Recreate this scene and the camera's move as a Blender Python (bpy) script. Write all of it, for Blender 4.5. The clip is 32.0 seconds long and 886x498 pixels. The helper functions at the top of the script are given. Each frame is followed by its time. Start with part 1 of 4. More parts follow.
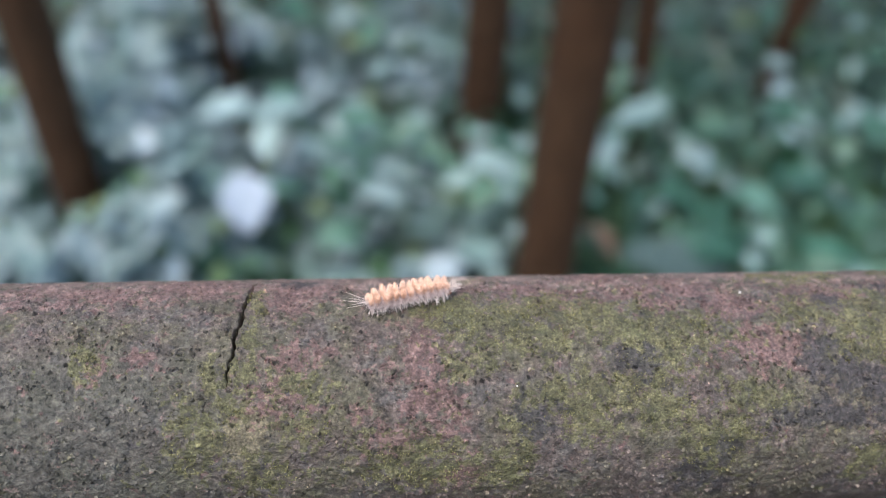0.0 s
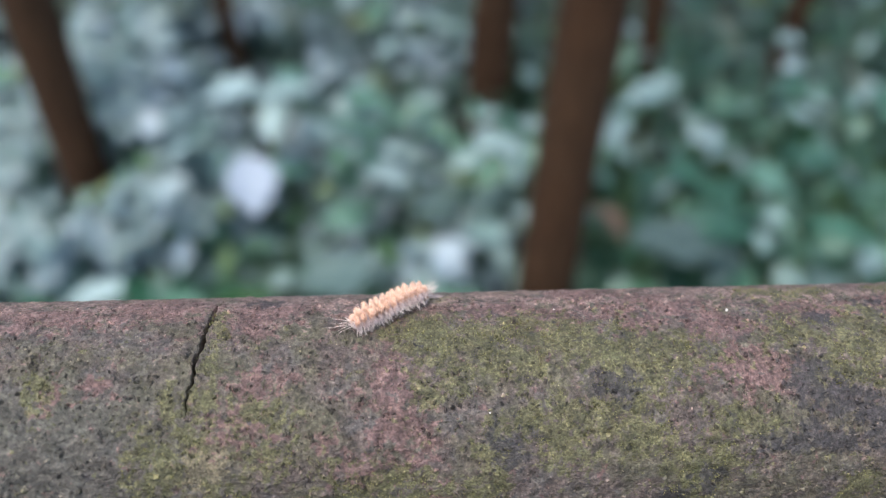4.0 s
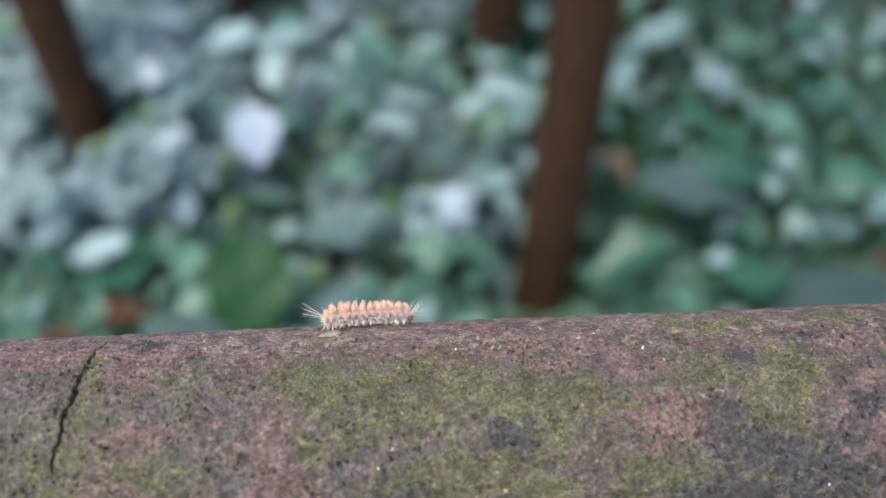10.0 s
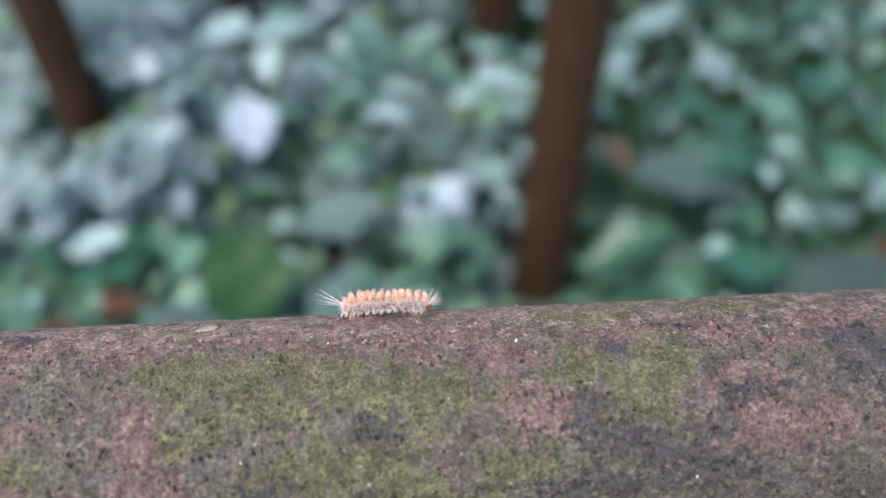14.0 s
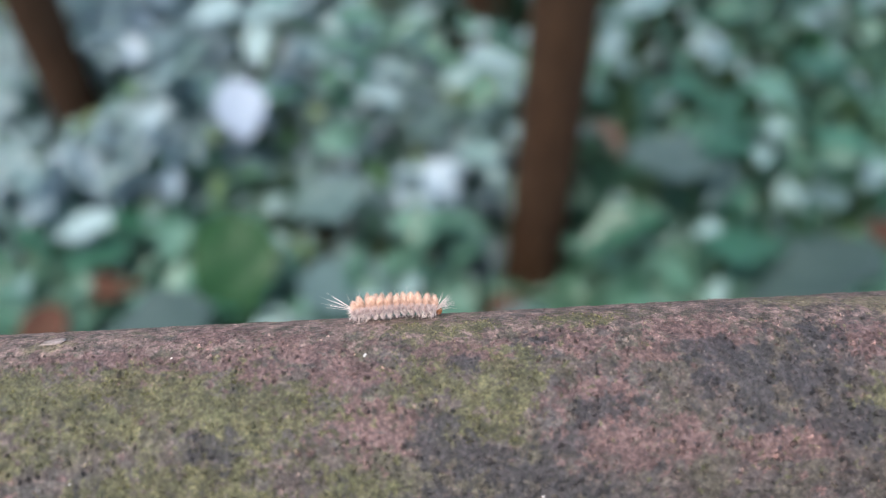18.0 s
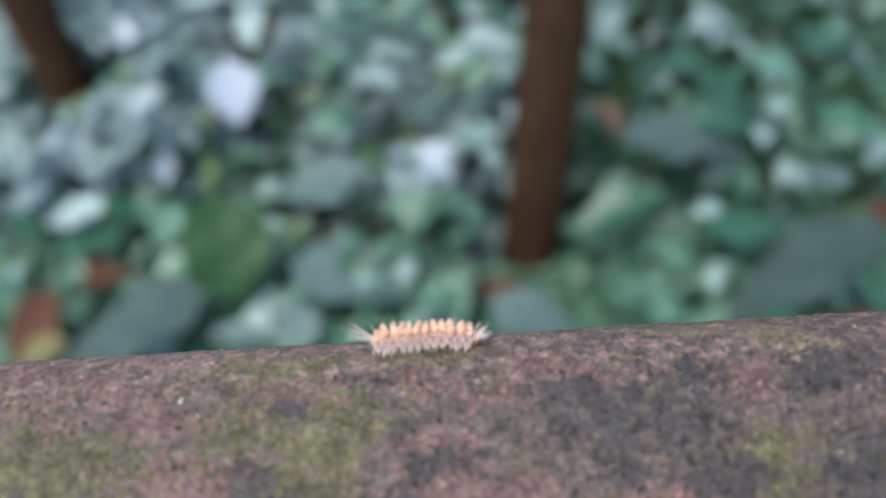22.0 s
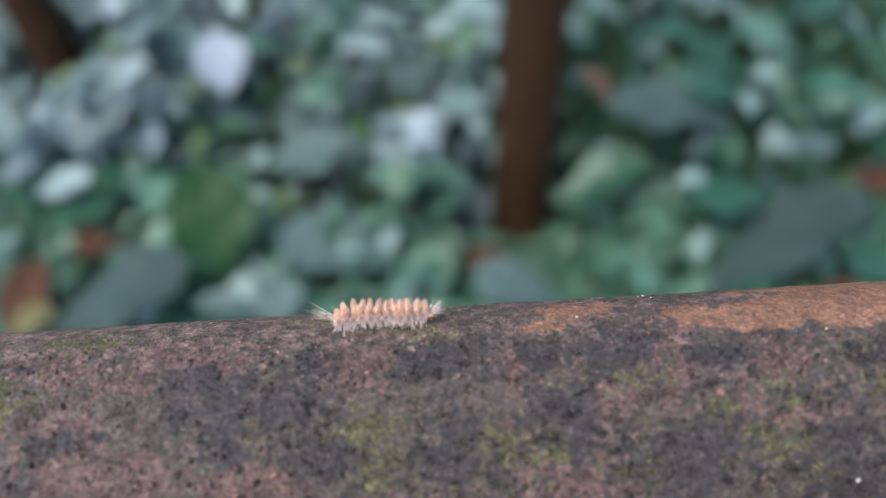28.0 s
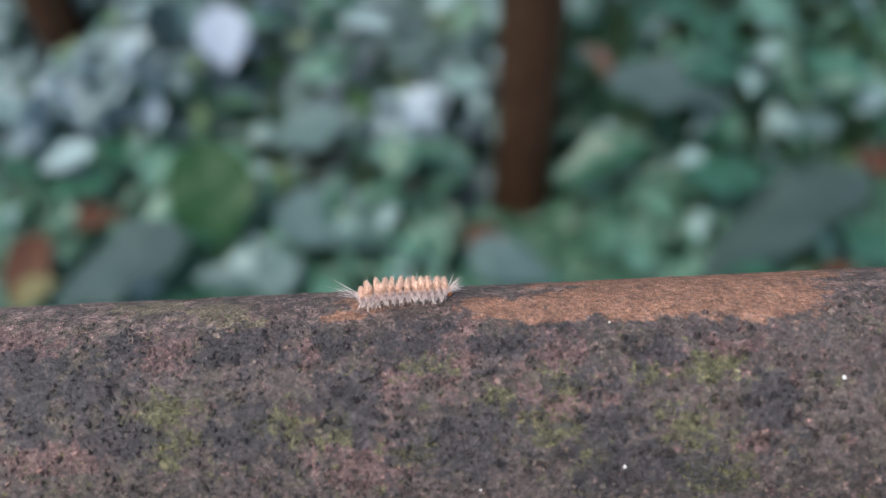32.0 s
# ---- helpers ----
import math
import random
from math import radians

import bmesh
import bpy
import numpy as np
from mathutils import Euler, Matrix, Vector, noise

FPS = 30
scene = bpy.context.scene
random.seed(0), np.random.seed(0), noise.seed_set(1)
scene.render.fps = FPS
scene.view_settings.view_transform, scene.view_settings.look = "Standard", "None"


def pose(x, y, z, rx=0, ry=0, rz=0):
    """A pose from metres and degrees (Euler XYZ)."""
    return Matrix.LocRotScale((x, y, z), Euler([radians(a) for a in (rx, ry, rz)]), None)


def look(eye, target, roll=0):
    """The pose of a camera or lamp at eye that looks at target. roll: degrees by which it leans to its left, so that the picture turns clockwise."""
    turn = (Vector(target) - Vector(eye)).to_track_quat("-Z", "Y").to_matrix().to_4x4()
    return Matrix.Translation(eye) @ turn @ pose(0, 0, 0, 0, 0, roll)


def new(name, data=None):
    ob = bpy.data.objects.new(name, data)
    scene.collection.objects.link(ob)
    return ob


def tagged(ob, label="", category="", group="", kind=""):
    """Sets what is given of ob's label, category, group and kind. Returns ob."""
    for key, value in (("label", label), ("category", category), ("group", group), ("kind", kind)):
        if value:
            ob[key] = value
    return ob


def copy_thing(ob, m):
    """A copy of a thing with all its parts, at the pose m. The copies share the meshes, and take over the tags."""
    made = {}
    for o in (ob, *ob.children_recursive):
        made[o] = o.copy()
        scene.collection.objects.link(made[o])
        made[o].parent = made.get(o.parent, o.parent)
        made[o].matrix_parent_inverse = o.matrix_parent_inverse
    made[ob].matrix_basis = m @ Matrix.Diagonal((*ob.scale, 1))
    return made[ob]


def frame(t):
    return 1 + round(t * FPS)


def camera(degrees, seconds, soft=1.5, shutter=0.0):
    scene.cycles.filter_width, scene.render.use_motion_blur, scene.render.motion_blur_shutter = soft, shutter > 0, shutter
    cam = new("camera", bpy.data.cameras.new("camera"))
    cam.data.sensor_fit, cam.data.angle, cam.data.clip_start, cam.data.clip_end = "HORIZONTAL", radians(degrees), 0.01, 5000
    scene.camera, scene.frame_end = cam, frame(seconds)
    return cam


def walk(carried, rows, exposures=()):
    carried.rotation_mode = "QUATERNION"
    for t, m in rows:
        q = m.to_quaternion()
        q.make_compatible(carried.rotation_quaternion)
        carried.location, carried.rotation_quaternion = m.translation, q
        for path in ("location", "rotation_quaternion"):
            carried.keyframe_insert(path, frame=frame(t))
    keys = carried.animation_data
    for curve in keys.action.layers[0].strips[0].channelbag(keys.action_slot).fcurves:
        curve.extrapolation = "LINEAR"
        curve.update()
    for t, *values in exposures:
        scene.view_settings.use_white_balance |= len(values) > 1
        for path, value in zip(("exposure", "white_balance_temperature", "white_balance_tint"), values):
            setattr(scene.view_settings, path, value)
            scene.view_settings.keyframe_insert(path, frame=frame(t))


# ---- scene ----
# ---- camera and its way ----
# seconds, eye x y z, yaw, tilt downwards, roll
PATH = [
    (0.0, 0.0229, -0.1235, 0.1506, -6.60, 41.10, 3.62),
    (0.5, 0.0216, -0.1217, 0.1509, -6.65, 41.34, 3.56),
    (1.0, 0.0240, -0.1197, 0.1499, -6.61, 41.54, 3.53),
    (1.5, 0.0276, -0.1201, 0.1497, -6.51, 41.62, 3.41),
    (2.0, 0.0242, -0.1180, 0.1502, -6.62, 41.86, 3.49),
    (2.5, 0.0275, -0.1190, 0.1507, -6.46, 42.08, 3.30),
    (3.0, 0.0305, -0.1167, 0.1492, -6.40, 42.28, 3.24),
    (3.5, 0.0311, -0.1136, 0.1507, -6.06, 42.48, 3.01),
    (5.5, 0.0328, -0.1117, 0.1519, -5.41, 42.61, 2.49),
    (6.0, 0.0333, -0.1090, 0.1502, -5.37, 42.63, 2.39),
    (6.5, 0.0373, -0.1052, 0.1513, -5.21, 42.74, 2.27),
    (7.0, 0.0411, -0.1013, 0.1504, -5.05, 42.78, 2.10),
    (7.5, 0.0417, -0.0911, 0.1430, -5.14, 43.80, 2.22),
    (8.0, 0.0434, -0.0909, 0.1458, -5.08, 44.75, 2.13),
    (8.5, 0.0397, -0.0957, 0.1506, -5.41, 45.08, 2.20),
    (9.0, 0.0442, -0.0917, 0.1521, -5.18, 45.55, 1.97),
    (9.5, 0.0499, -0.0906, 0.1562, -4.91, 46.06, 1.72),
    (10.0, 0.0558, -0.0923, 0.1560, -4.46, 46.51, 1.14),
    (10.5, 0.0549, -0.0934, 0.1533, -4.61, 46.70, 1.26),
    (11.0, 0.0589, -0.0950, 0.1553, -4.64, 46.72, 1.32),
    (11.5, 0.0603, -0.1004, 0.1581, -4.61, 46.49, 1.13),
    (12.0, 0.0640, -0.0982, 0.1554, -4.45, 46.50, 0.97),
    (12.5, 0.0682, -0.0959, 0.1536, -4.21, 46.64, 0.69),
    (13.0, 0.0741, -0.0950, 0.1552, -4.03, 46.70, 0.59),
    (13.5, 0.0820, -0.0936, 0.1564, -3.64, 46.93, 0.22),
    (14.0, 0.0812, -0.0930, 0.1561, -3.64, 47.15, 0.10),
    (14.5, 0.0815, -0.0898, 0.1563, -3.73, 47.48, 0.17),
    (16.5, 0.0935, -0.0897, 0.1588, -3.75, 48.22, 0.32),
    (17.0, 0.0976, -0.0916, 0.1558, -3.46, 48.19, 0.06),
    (17.5, 0.1065, -0.0896, 0.1573, -3.16, 48.33, -0.22),
    (18.0, 0.1101, -0.0870, 0.1560, -3.17, 48.42, -0.35),
    (18.5, 0.1111, -0.0846, 0.1559, -3.14, 48.49, -0.40),
    (19.0, 0.1150, -0.0835, 0.1543, -3.12, 48.51, -0.51),
    (19.5, 0.1168, -0.0784, 0.1556, -3.14, 48.79, -0.69),
    (20.0, 0.1227, -0.0796, 0.1561, -2.98, 48.84, -0.87),
    (20.5, 0.1276, -0.0811, 0.1548, -2.82, 48.86, -1.01),
    (21.0, 0.1326, -0.0770, 0.1521, -2.70, 49.06, -1.22),
    (21.5, 0.1335, -0.0739, 0.1519, -2.55, 49.30, -1.38),
    (22.0, 0.1407, -0.0699, 0.1468, -2.11, 49.79, -1.61),
    (22.5, 0.1446, -0.0781, 0.1617, -1.78, 50.24, -1.74),
    (23.0, 0.1546, -0.0840, 0.1681, -1.29, 50.62, -2.02),
    (23.5, 0.1635, -0.0816, 0.1675, -0.88, 51.24, -2.37),
    (24.0, 0.1726, -0.0844, 0.1650, -1.05, 51.50, -2.37),
    (24.5, 0.1696, -0.0816, 0.1659, -1.46, 51.82, -2.09),
    (25.0, 0.1736, -0.0797, 0.1687, -1.18, 51.95, -2.44),
    (25.5, 0.1759, -0.0773, 0.1659, -0.75, 51.83, -2.95),
    (27.5, 0.1995, -0.0813, 0.1638, -0.07, 51.85, -3.49),
    (28.0, 0.2070, -0.0753, 0.1556, -0.05, 51.92, -3.35),
    (28.5, 0.2069, -0.0757, 0.1564, -0.05, 52.14, -3.31),
    (29.0, 0.2135, -0.0798, 0.1689, 0.43, 52.53, -3.60),
    (29.5, 0.2219, -0.0819, 0.1691, 0.86, 52.83, -3.74),
    (30.0, 0.2254, -0.0811, 0.1690, 1.02, 53.05, -3.80),
    (30.5, 0.2308, -0.0814, 0.1679, 1.33, 53.23, -4.02),
    (31.0, 0.2349, -0.0820, 0.1661, 1.44, 53.34, -3.96),
    (31.5, 0.2430, -0.0803, 0.1665, 1.77, 53.41, -4.17),
    (32.0, 0.2463, -0.0789, 0.1623, 2.03, 53.44, -4.34),
]

cam = camera(53.5, 32.0, soft=1.0)
cam.data.dof.use_dof = True
cam.data.dof.focus_distance = 0.168
cam.data.dof.aperture_fstop = 7.2


def gaze(x, y, z, yaw, tilt, roll):
    return pose(x, y, z, 0, 0, yaw) @ pose(0, 0, 0, 90 - tilt) @ pose(0, 0, 0, 0, 0, roll)


walk(cam, [(t, gaze(*r)) for t, *r in PATH], exposures=[(0.0, 1.03), (3.0, 1.02), (6.0, 0.90), (9.0, 0.80), (9.6, 0.84), (10.3, 1.06), (14.0, 1.08), (24.0, 0.95), (25.0, 0.80), (32.0, 0.76)])

# ---- light: bright overcast sky over a wood ----
SUN_UP, SUN_ROUND = radians(68), radians(228)
world = bpy.data.worlds.new("sky")
scene.world = world
world.use_nodes = True
sky = world.node_tree.nodes.new("ShaderNodeTexSky")
sky.sky_type, sky.sun_disc = "NISHITA", False
sky.sun_elevation, sky.sun_rotation = SUN_UP, SUN_ROUND
sky.air_density, sky.dust_density = 1.0, 3.0
back = world.node_tree.nodes["Background"]
back.inputs["Strength"].default_value = 0.165
world.node_tree.links.new(sky.outputs[0], back.inputs["Color"])
sun = new("sun", bpy.data.lights.new("sun", "SUN"))
sun.data.energy, sun.data.angle, sun.data.color = 1.5, radians(30), (1.0, 0.93, 0.84)
sun.matrix_world = look((math.sin(SUN_ROUND) * 5, math.cos(SUN_ROUND) * 5, 5 * math.tan(SUN_UP)), (0, 0, 0))

# ---- measures ----
RAIL_R = 0.0255          # the handrail's radius; its axis runs along x through the origin
GROUND = -1.45


# ---- helpers of this scene ----
def mesh_from(name, verts, faces, smooth=True):
    me = bpy.data.meshes.new(name)
    me.from_pydata([tuple(v) for v in verts], [], faces)
    if smooth:
        me.polygons.foreach_set("use_smooth", [True] * len(me.polygons))
    me.update()
    return me


def part_mesh(name, me, material, parent, label=""):
    ob = new(name, me)
    if material and not me.materials:
        me.materials.append(material)
    ob.parent = parent
    if label:
        ob["label"] = label
    return ob


def thing_empty(name, m, label, category, group="", kind=""):
    ob = new(name)
    ob.empty_display_size = 0.01
    ob.matrix_world = m
    return tagged(ob, label, category, group, kind)


class Nodes:
    """A short way to write node trees."""

    def __init__(self, name):
        self.mat = bpy.data.materials.new(name)
        self.mat.use_nodes = True
        self.tree = self.mat.node_tree
        self.bsdf = self.tree.nodes["Principled BSDF"]

    def add(self, kind, **values):
        node = self.tree.nodes.new("ShaderNode" + kind)
        for key, value in values.items():
            setattr(node, key, value)
        return node

    def link(self, a, b):
        self.tree.links.new(a, b)

    def coords(self, scale):
        co, mp = self.add("TexCoord"), self.add("Mapping")
        mp.inputs["Scale"].default_value = scale if isinstance(scale, tuple) else (scale,) * 3
        self.link(co.outputs["Object"], mp.inputs["Vector"])
        return mp.outputs["Vector"]

    def noise(self, scale, detail=4.0, rough=0.6, vector=None):
        n = self.add("TexNoise")
        n.inputs["Scale"].default_value, n.inputs["Detail"].default_value, n.inputs["Roughness"].default_value = scale, detail, rough
        self.link(vector or self.coords(1.0), n.inputs["Vector"])
        return n.outputs["Fac"]

    def ramp(self, fac, *stops):
        r = self.add("ValToRGB")
        while len(r.color_ramp.elements) < len(stops):
            r.color_ramp.elements.new(0.5)
        for e, (pos, col) in zip(r.color_ramp.elements, stops):
            e.position, e.color = pos, (*col, 1) if isinstance(col, tuple) else (col, col, col, 1)
        self.link(fac, r.inputs["Fac"])
        return r.outputs["Color"]

    def mix(self, fac, a, b, blend="MIX"):
        m = self.add("Mix", data_type="RGBA", blend_type=blend)
        for value, socket in ((fac, m.inputs[0]), (a, m.inputs[6]), (b, m.inputs[7])):
            if isinstance(value, (int, float)):
                socket.default_value = value if socket == m.inputs[0] else (value, value, value, 1)
            elif isinstance(value, tuple):
                socket.default_value = (*value, 1)
            else:
                self.link(value, socket)
        return m.outputs[2]

    def math(self, op, a, b=0.0):
        m = self.add("Math", operation=op)
        for value, socket in ((a, m.inputs[0]), (b, m.inputs[1])):
            if isinstance(value, (int, float)):
                socket.default_value = value
            else:
                self.link(value, socket)
        return m.outputs[0]

    def attribute(self, name):
        return self.add("Attribute", attribute_name=name).outputs["Fac"]

    def random(self):
        return self.add("ObjectInfo").outputs["Random"]

    def bump(self, height, strength, distance):
        b = self.add("Bump")
        b.inputs["Strength"].default_value, b.inputs["Distance"].default_value = strength, distance
        self.link(height, b.inputs["Height"])
        self.link(b.outputs[0], self.bsdf.inputs["Normal"])

    def thin(self, share):
        """Lets a share of the light through, as a leaf does; the base colour must be set."""
        through_leaf, both = self.add("BsdfTranslucent"), self.add("MixShader")
        self.link(self.bsdf.inputs["Base Color"].links[0].from_socket, through_leaf.inputs["Color"])
        both.inputs[0].default_value = share
        self.link(self.bsdf.outputs[0], both.inputs[1])
        self.link(through_leaf.outputs[0], both.inputs[2])
        self.link(both.outputs[0], self.tree.nodes["Material Output"].inputs["Surface"])
        return self.mat

    def done(self, colour, rough=0.6, specular=0.5, **more):
        if isinstance(colour, tuple):
            self.bsdf.inputs["Base Color"].default_value = (*colour, 1)
        else:
            self.link(colour, self.bsdf.inputs["Base Color"])
        if isinstance(rough, float):
            self.bsdf.inputs["Roughness"].default_value = rough
        else:
            self.link(rough, self.bsdf.inputs["Roughness"])
        self.bsdf.inputs["Specular IOR Level"].default_value = specular
        for key, value in more.items():
            self.bsdf.inputs[key.replace("_", " ").title()].default_value = value
        return self.mat


# ---- materials ----
def rail_material(name, grains=False):
    """Weathered skin of the rail, with fine relief shading painted in; grains: each loose grain has its own tone, a few
    as bright as glints.
    """
    n = Nodes(name)

    def layer(scale, shift, detail=7.0, rough=0.78):
        co, mp = n.add("TexCoord"), n.add("Mapping")
        mp.inputs["Location"].default_value = (shift, shift * 0.7, shift * 1.3)
        n.link(co.outputs["Object"], mp.inputs["Vector"])
        return n.noise(scale, detail, rough, mp.outputs["Vector"])

    grain, fleck, blot = layer(900, 0.0, 5, 0.68), layer(2300, 0.31, 3, 0.60), layer(110, 0.77, 8, 0.66)
    hue = layer(210, 4.4, 7, 0.68)
    base = n.ramp(grain, (0.30, (0.110, 0.086, 0.078)), (0.50, (0.186, 0.146, 0.128)), (0.70, (0.288, 0.226, 0.200)))
    olive = n.ramp(grain, (0.30, (0.098, 0.093, 0.058)), (0.50, (0.160, 0.150, 0.093)), (0.70, (0.235, 0.220, 0.142)))
    slate = n.ramp(grain, (0.30, (0.088, 0.084, 0.082)), (0.70, (0.195, 0.184, 0.172)))
    mauve = n.ramp(grain, (0.30, (0.080, 0.060, 0.060)), (0.70, (0.190, 0.145, 0.142)))
    col = n.mix(n.ramp(hue, (0.46, 0.0), (0.60, 0.8)), base, slate)
    col = n.mix(n.ramp(blot, (0.44, 0.0), (0.60, 0.85)), col, olive)
    col = n.mix(n.ramp(n.attribute("age"), (0.0, 0.0), (1.0, 0.65)), col, mauve)
    lichen = n.ramp(grain, (0.30, (0.078, 0.082, 0.068)), (0.70, (0.185, 0.188, 0.158)))
    col = n.mix(n.ramp(n.attribute("damp"), (0.0, 0.0), (1.0, 0.7)), col, lichen)
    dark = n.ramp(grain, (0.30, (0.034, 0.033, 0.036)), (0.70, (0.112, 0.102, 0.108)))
    pink = n.ramp(grain, (0.30, (0.175, 0.096, 0.090)), (0.5, (0.268, 0.156, 0.146)), (0.70, (0.395, 0.258, 0.242)))
    orange = n.ramp(grain, (0.30, (0.370, 0.175, 0.100)), (0.5, (0.490, 0.245, 0.150)), (0.70, (0.580, 0.345, 0.240)))
    tan = n.ramp(fleck, (0.32, (0.190, 0.160, 0.095)), (0.68, (0.380, 0.332, 0.212)))
    # salmon pink skin of the top, lightened to paint in its grazing sky sheen
    top_sheen = n.ramp(fleck, (0.32, (0.300, 0.198, 0.174)), (0.68, (0.560, 0.405, 0.362)))
    moss = n.ramp(fleck, (0.30, (0.096, 0.096, 0.040)), (0.5, (0.198, 0.192, 0.084)), (0.70, (0.365, 0.350, 0.172)))
    deep_moss = n.ramp(fleck, (0.30, (0.060, 0.066, 0.024)), (0.70, (0.175, 0.182, 0.075)))
    moss = n.mix(n.ramp(layer(240, 9.1, 5, 0.65), (0.46, 0.0), (0.56, 0.8)), moss, deep_moss)
    rows = (("top_sheen", top_sheen, 420, 0.36, 1.5, 0.85), ("tan", tan, 520, 0.46, 1.4, 0.8), ("pink", pink, 560, 0.46, 2.1, 0.76), ("orange", orange, 420, 0.38, 0.8, 0.9), ("moss", moss, 640, 0.47, 2.2, 0.78), ("dark", dark, 480, 0.48, 2.0, 0.84))
    for k, (name, colour, scale, low, wild, full) in enumerate(rows):
        broad = n.math("MULTIPLY", n.math("SUBTRACT", layer(300, 1.3 + k * 0.9, 6, 0.70), 0.5), wild)
        flake = n.math("MULTIPLY", n.math("SUBTRACT", layer(scale, 7.3 + k * 0.7, 5, 0.66), 0.5), 1.3 * wild)
        edge = n.math("ADD", n.math("MULTIPLY", n.attribute(name), 0.85), n.math("ADD", broad, flake))
        col = n.mix(n.ramp(edge, (low - 0.03, 0.0), (low + 0.16, full)), col, colour)
    grime = n.ramp(layer(330, 5.9, 6, 0.70), (0.36, 0.33), (0.50, 0.54), (0.64, 0.73))
    col = n.mix(1.0, col, grime, "MULTIPLY")
    # light and dark of the fine relief, painted into the colour
    speck = n.ramp(layer(1250, 3.7, 4, 0.68), (0.32, 0.52), (0.50, 0.96), (0.66, 1.54))
    col = n.mix(1.0, col, speck, "MULTIPLY")
    # the dark of small hollows, painted in as well
    pits = n.ramp(layer(1100, 2.2, 4, 0.65), (0.30, 0.30), (0.37, 1.0))
    col = n.mix(1.0, col, pits, "MULTIPLY")
    if grains:
        tone = n.add("NewGeometry").outputs["Random Per Island"]
        # wide tones paint the grains' shading; the brightest few stand for glints
        col = n.mix(1.0, col, n.ramp(tone, (0.0, 0.42), (0.50, 0.90), (0.90, 1.40), (1.0, (2.8, 2.7, 2.5))), "MULTIPLY")
    n.bump(n.math("ADD", grain, n.math("MULTIPLY", fleck, 0.7)), 0.9, 0.0007)
    return n.done(col, n.ramp(grain, (0.3, 0.66), (0.7, 0.48)), 0.5)


def leaf_material(name, deep, light, rough, gloss=0.8):
    n = Nodes(name)
    tone = n.math("ADD", n.math("MULTIPLY", n.random(), 0.55), n.math("ADD", n.math("MULTIPLY", n.noise(2.6, 3), 0.45), n.math("MULTIPLY", n.noise(18, 4), 0.15)))
    col = n.ramp(tone, (0.22, deep), (0.85, light))
    vein = n.ramp(n.noise(60, 3, 0.6, n.coords((1.0, 5.0, 1.0))), (0.4, 0.75), (0.6, 1.0))
    n.bump(n.noise(70, 3), 0.25, 0.004)
    n.done(n.mix(0.6, col, n.mix(1.0, col, vein, "MULTIPLY")), rough, gloss)
    return n.thin(0.18)


def bark_material():
    n = Nodes("brown_bark")
    fibre = n.noise(26, 6, 0.65, n.coords((6.0, 6.0, 0.5)))
    patch = n.noise(3.0, 4)
    col = n.ramp(fibre, (0.3, (0.022, 0.010, 0.004)), (0.55, (0.056, 0.027, 0.012)), (0.75, (0.100, 0.052, 0.025)))
    col = n.mix(n.ramp(patch, (0.45, 0.0), (0.65, 0.45)), col, (0.055, 0.034, 0.018))
    n.bump(fibre, 0.8, 0.01)
    return n.done(col, 0.85, 0.25)


def soil_material():
    n = Nodes("forest_soil")
    a, b = n.noise(9, 8, 0.7), n.noise(55, 6, 0.7)
    col = n.ramp(n.math("ADD", n.math("MULTIPLY", a, 0.5), n.math("MULTIPLY", b, 0.5)), (0.35, (0.018, 0.013, 0.009)), (0.5, (0.050, 0.034, 0.022)), (0.65, (0.105, 0.070, 0.045)))
    n.bump(b, 0.8, 0.02)
    return n.done(col, 0.95, 0.2)


def plain_noise_material(name, deep, light, scale, rough, specular=0.4, bump=0.0, **more):
    n = Nodes(name)
    fac = n.noise(scale, 5, 0.6)
    if bump:
        n.bump(fac, 0.6, bump)
    return n.done(n.ramp(fac, (0.35, deep), (0.65, light)), rough, specular, **more)


RAIL = rail_material("weathered_rail")
CRUST = rail_material("rail_crust", True)
BARK = bark_material()
SOIL = soil_material()
LEAF = {
    # the bluish sky sheen on these leaves is put into their pale base colour
    "pale": leaf_material("sky_sheen_leaf", (0.183, 0.305, 0.280), (0.360, 0.493, 0.497), 0.42, 0.5),
    "grey": leaf_material("dull_leaf", (0.069, 0.127, 0.117), (0.124, 0.198, 0.187), 0.45, 0.6),
    # large leaves whose shade is part of this darker, less glossy colour
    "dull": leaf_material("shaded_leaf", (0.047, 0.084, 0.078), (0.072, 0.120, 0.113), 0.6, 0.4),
    "mid": leaf_material("mid_leaf", (0.050, 0.143, 0.094), (0.121, 0.265, 0.192), 0.40),
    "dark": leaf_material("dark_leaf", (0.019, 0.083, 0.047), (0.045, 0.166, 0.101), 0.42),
    # sky reflection of one glossy leaf, painted as a near-white base colour
    "glint": leaf_material("white_glint_leaf", (0.277, 0.345, 0.429), (0.378, 0.468, 0.572), 0.45, 0.4),
    "lime": leaf_material("lime_leaf", (0.085, 0.143, 0.033), (0.149, 0.220, 0.066), 0.45),
    "green": leaf_material("fresh_leaf", (0.008, 0.050, 0.012), (0.017, 0.082, 0.019), 0.5, 0.4),
}


def cover_material(name, deep, mid, light):
    n = Nodes(name)
    tone = n.math("ADD", n.math("MULTIPLY", n.add("NewGeometry").outputs["Random Per Island"], 0.6), n.math("MULTIPLY", n.noise(2.5, 3), 0.4))
    n.done(n.ramp(tone, (0.2, deep), (0.55, mid), (0.85, light)), 0.45, 0.7)
    return n.thin(0.2)


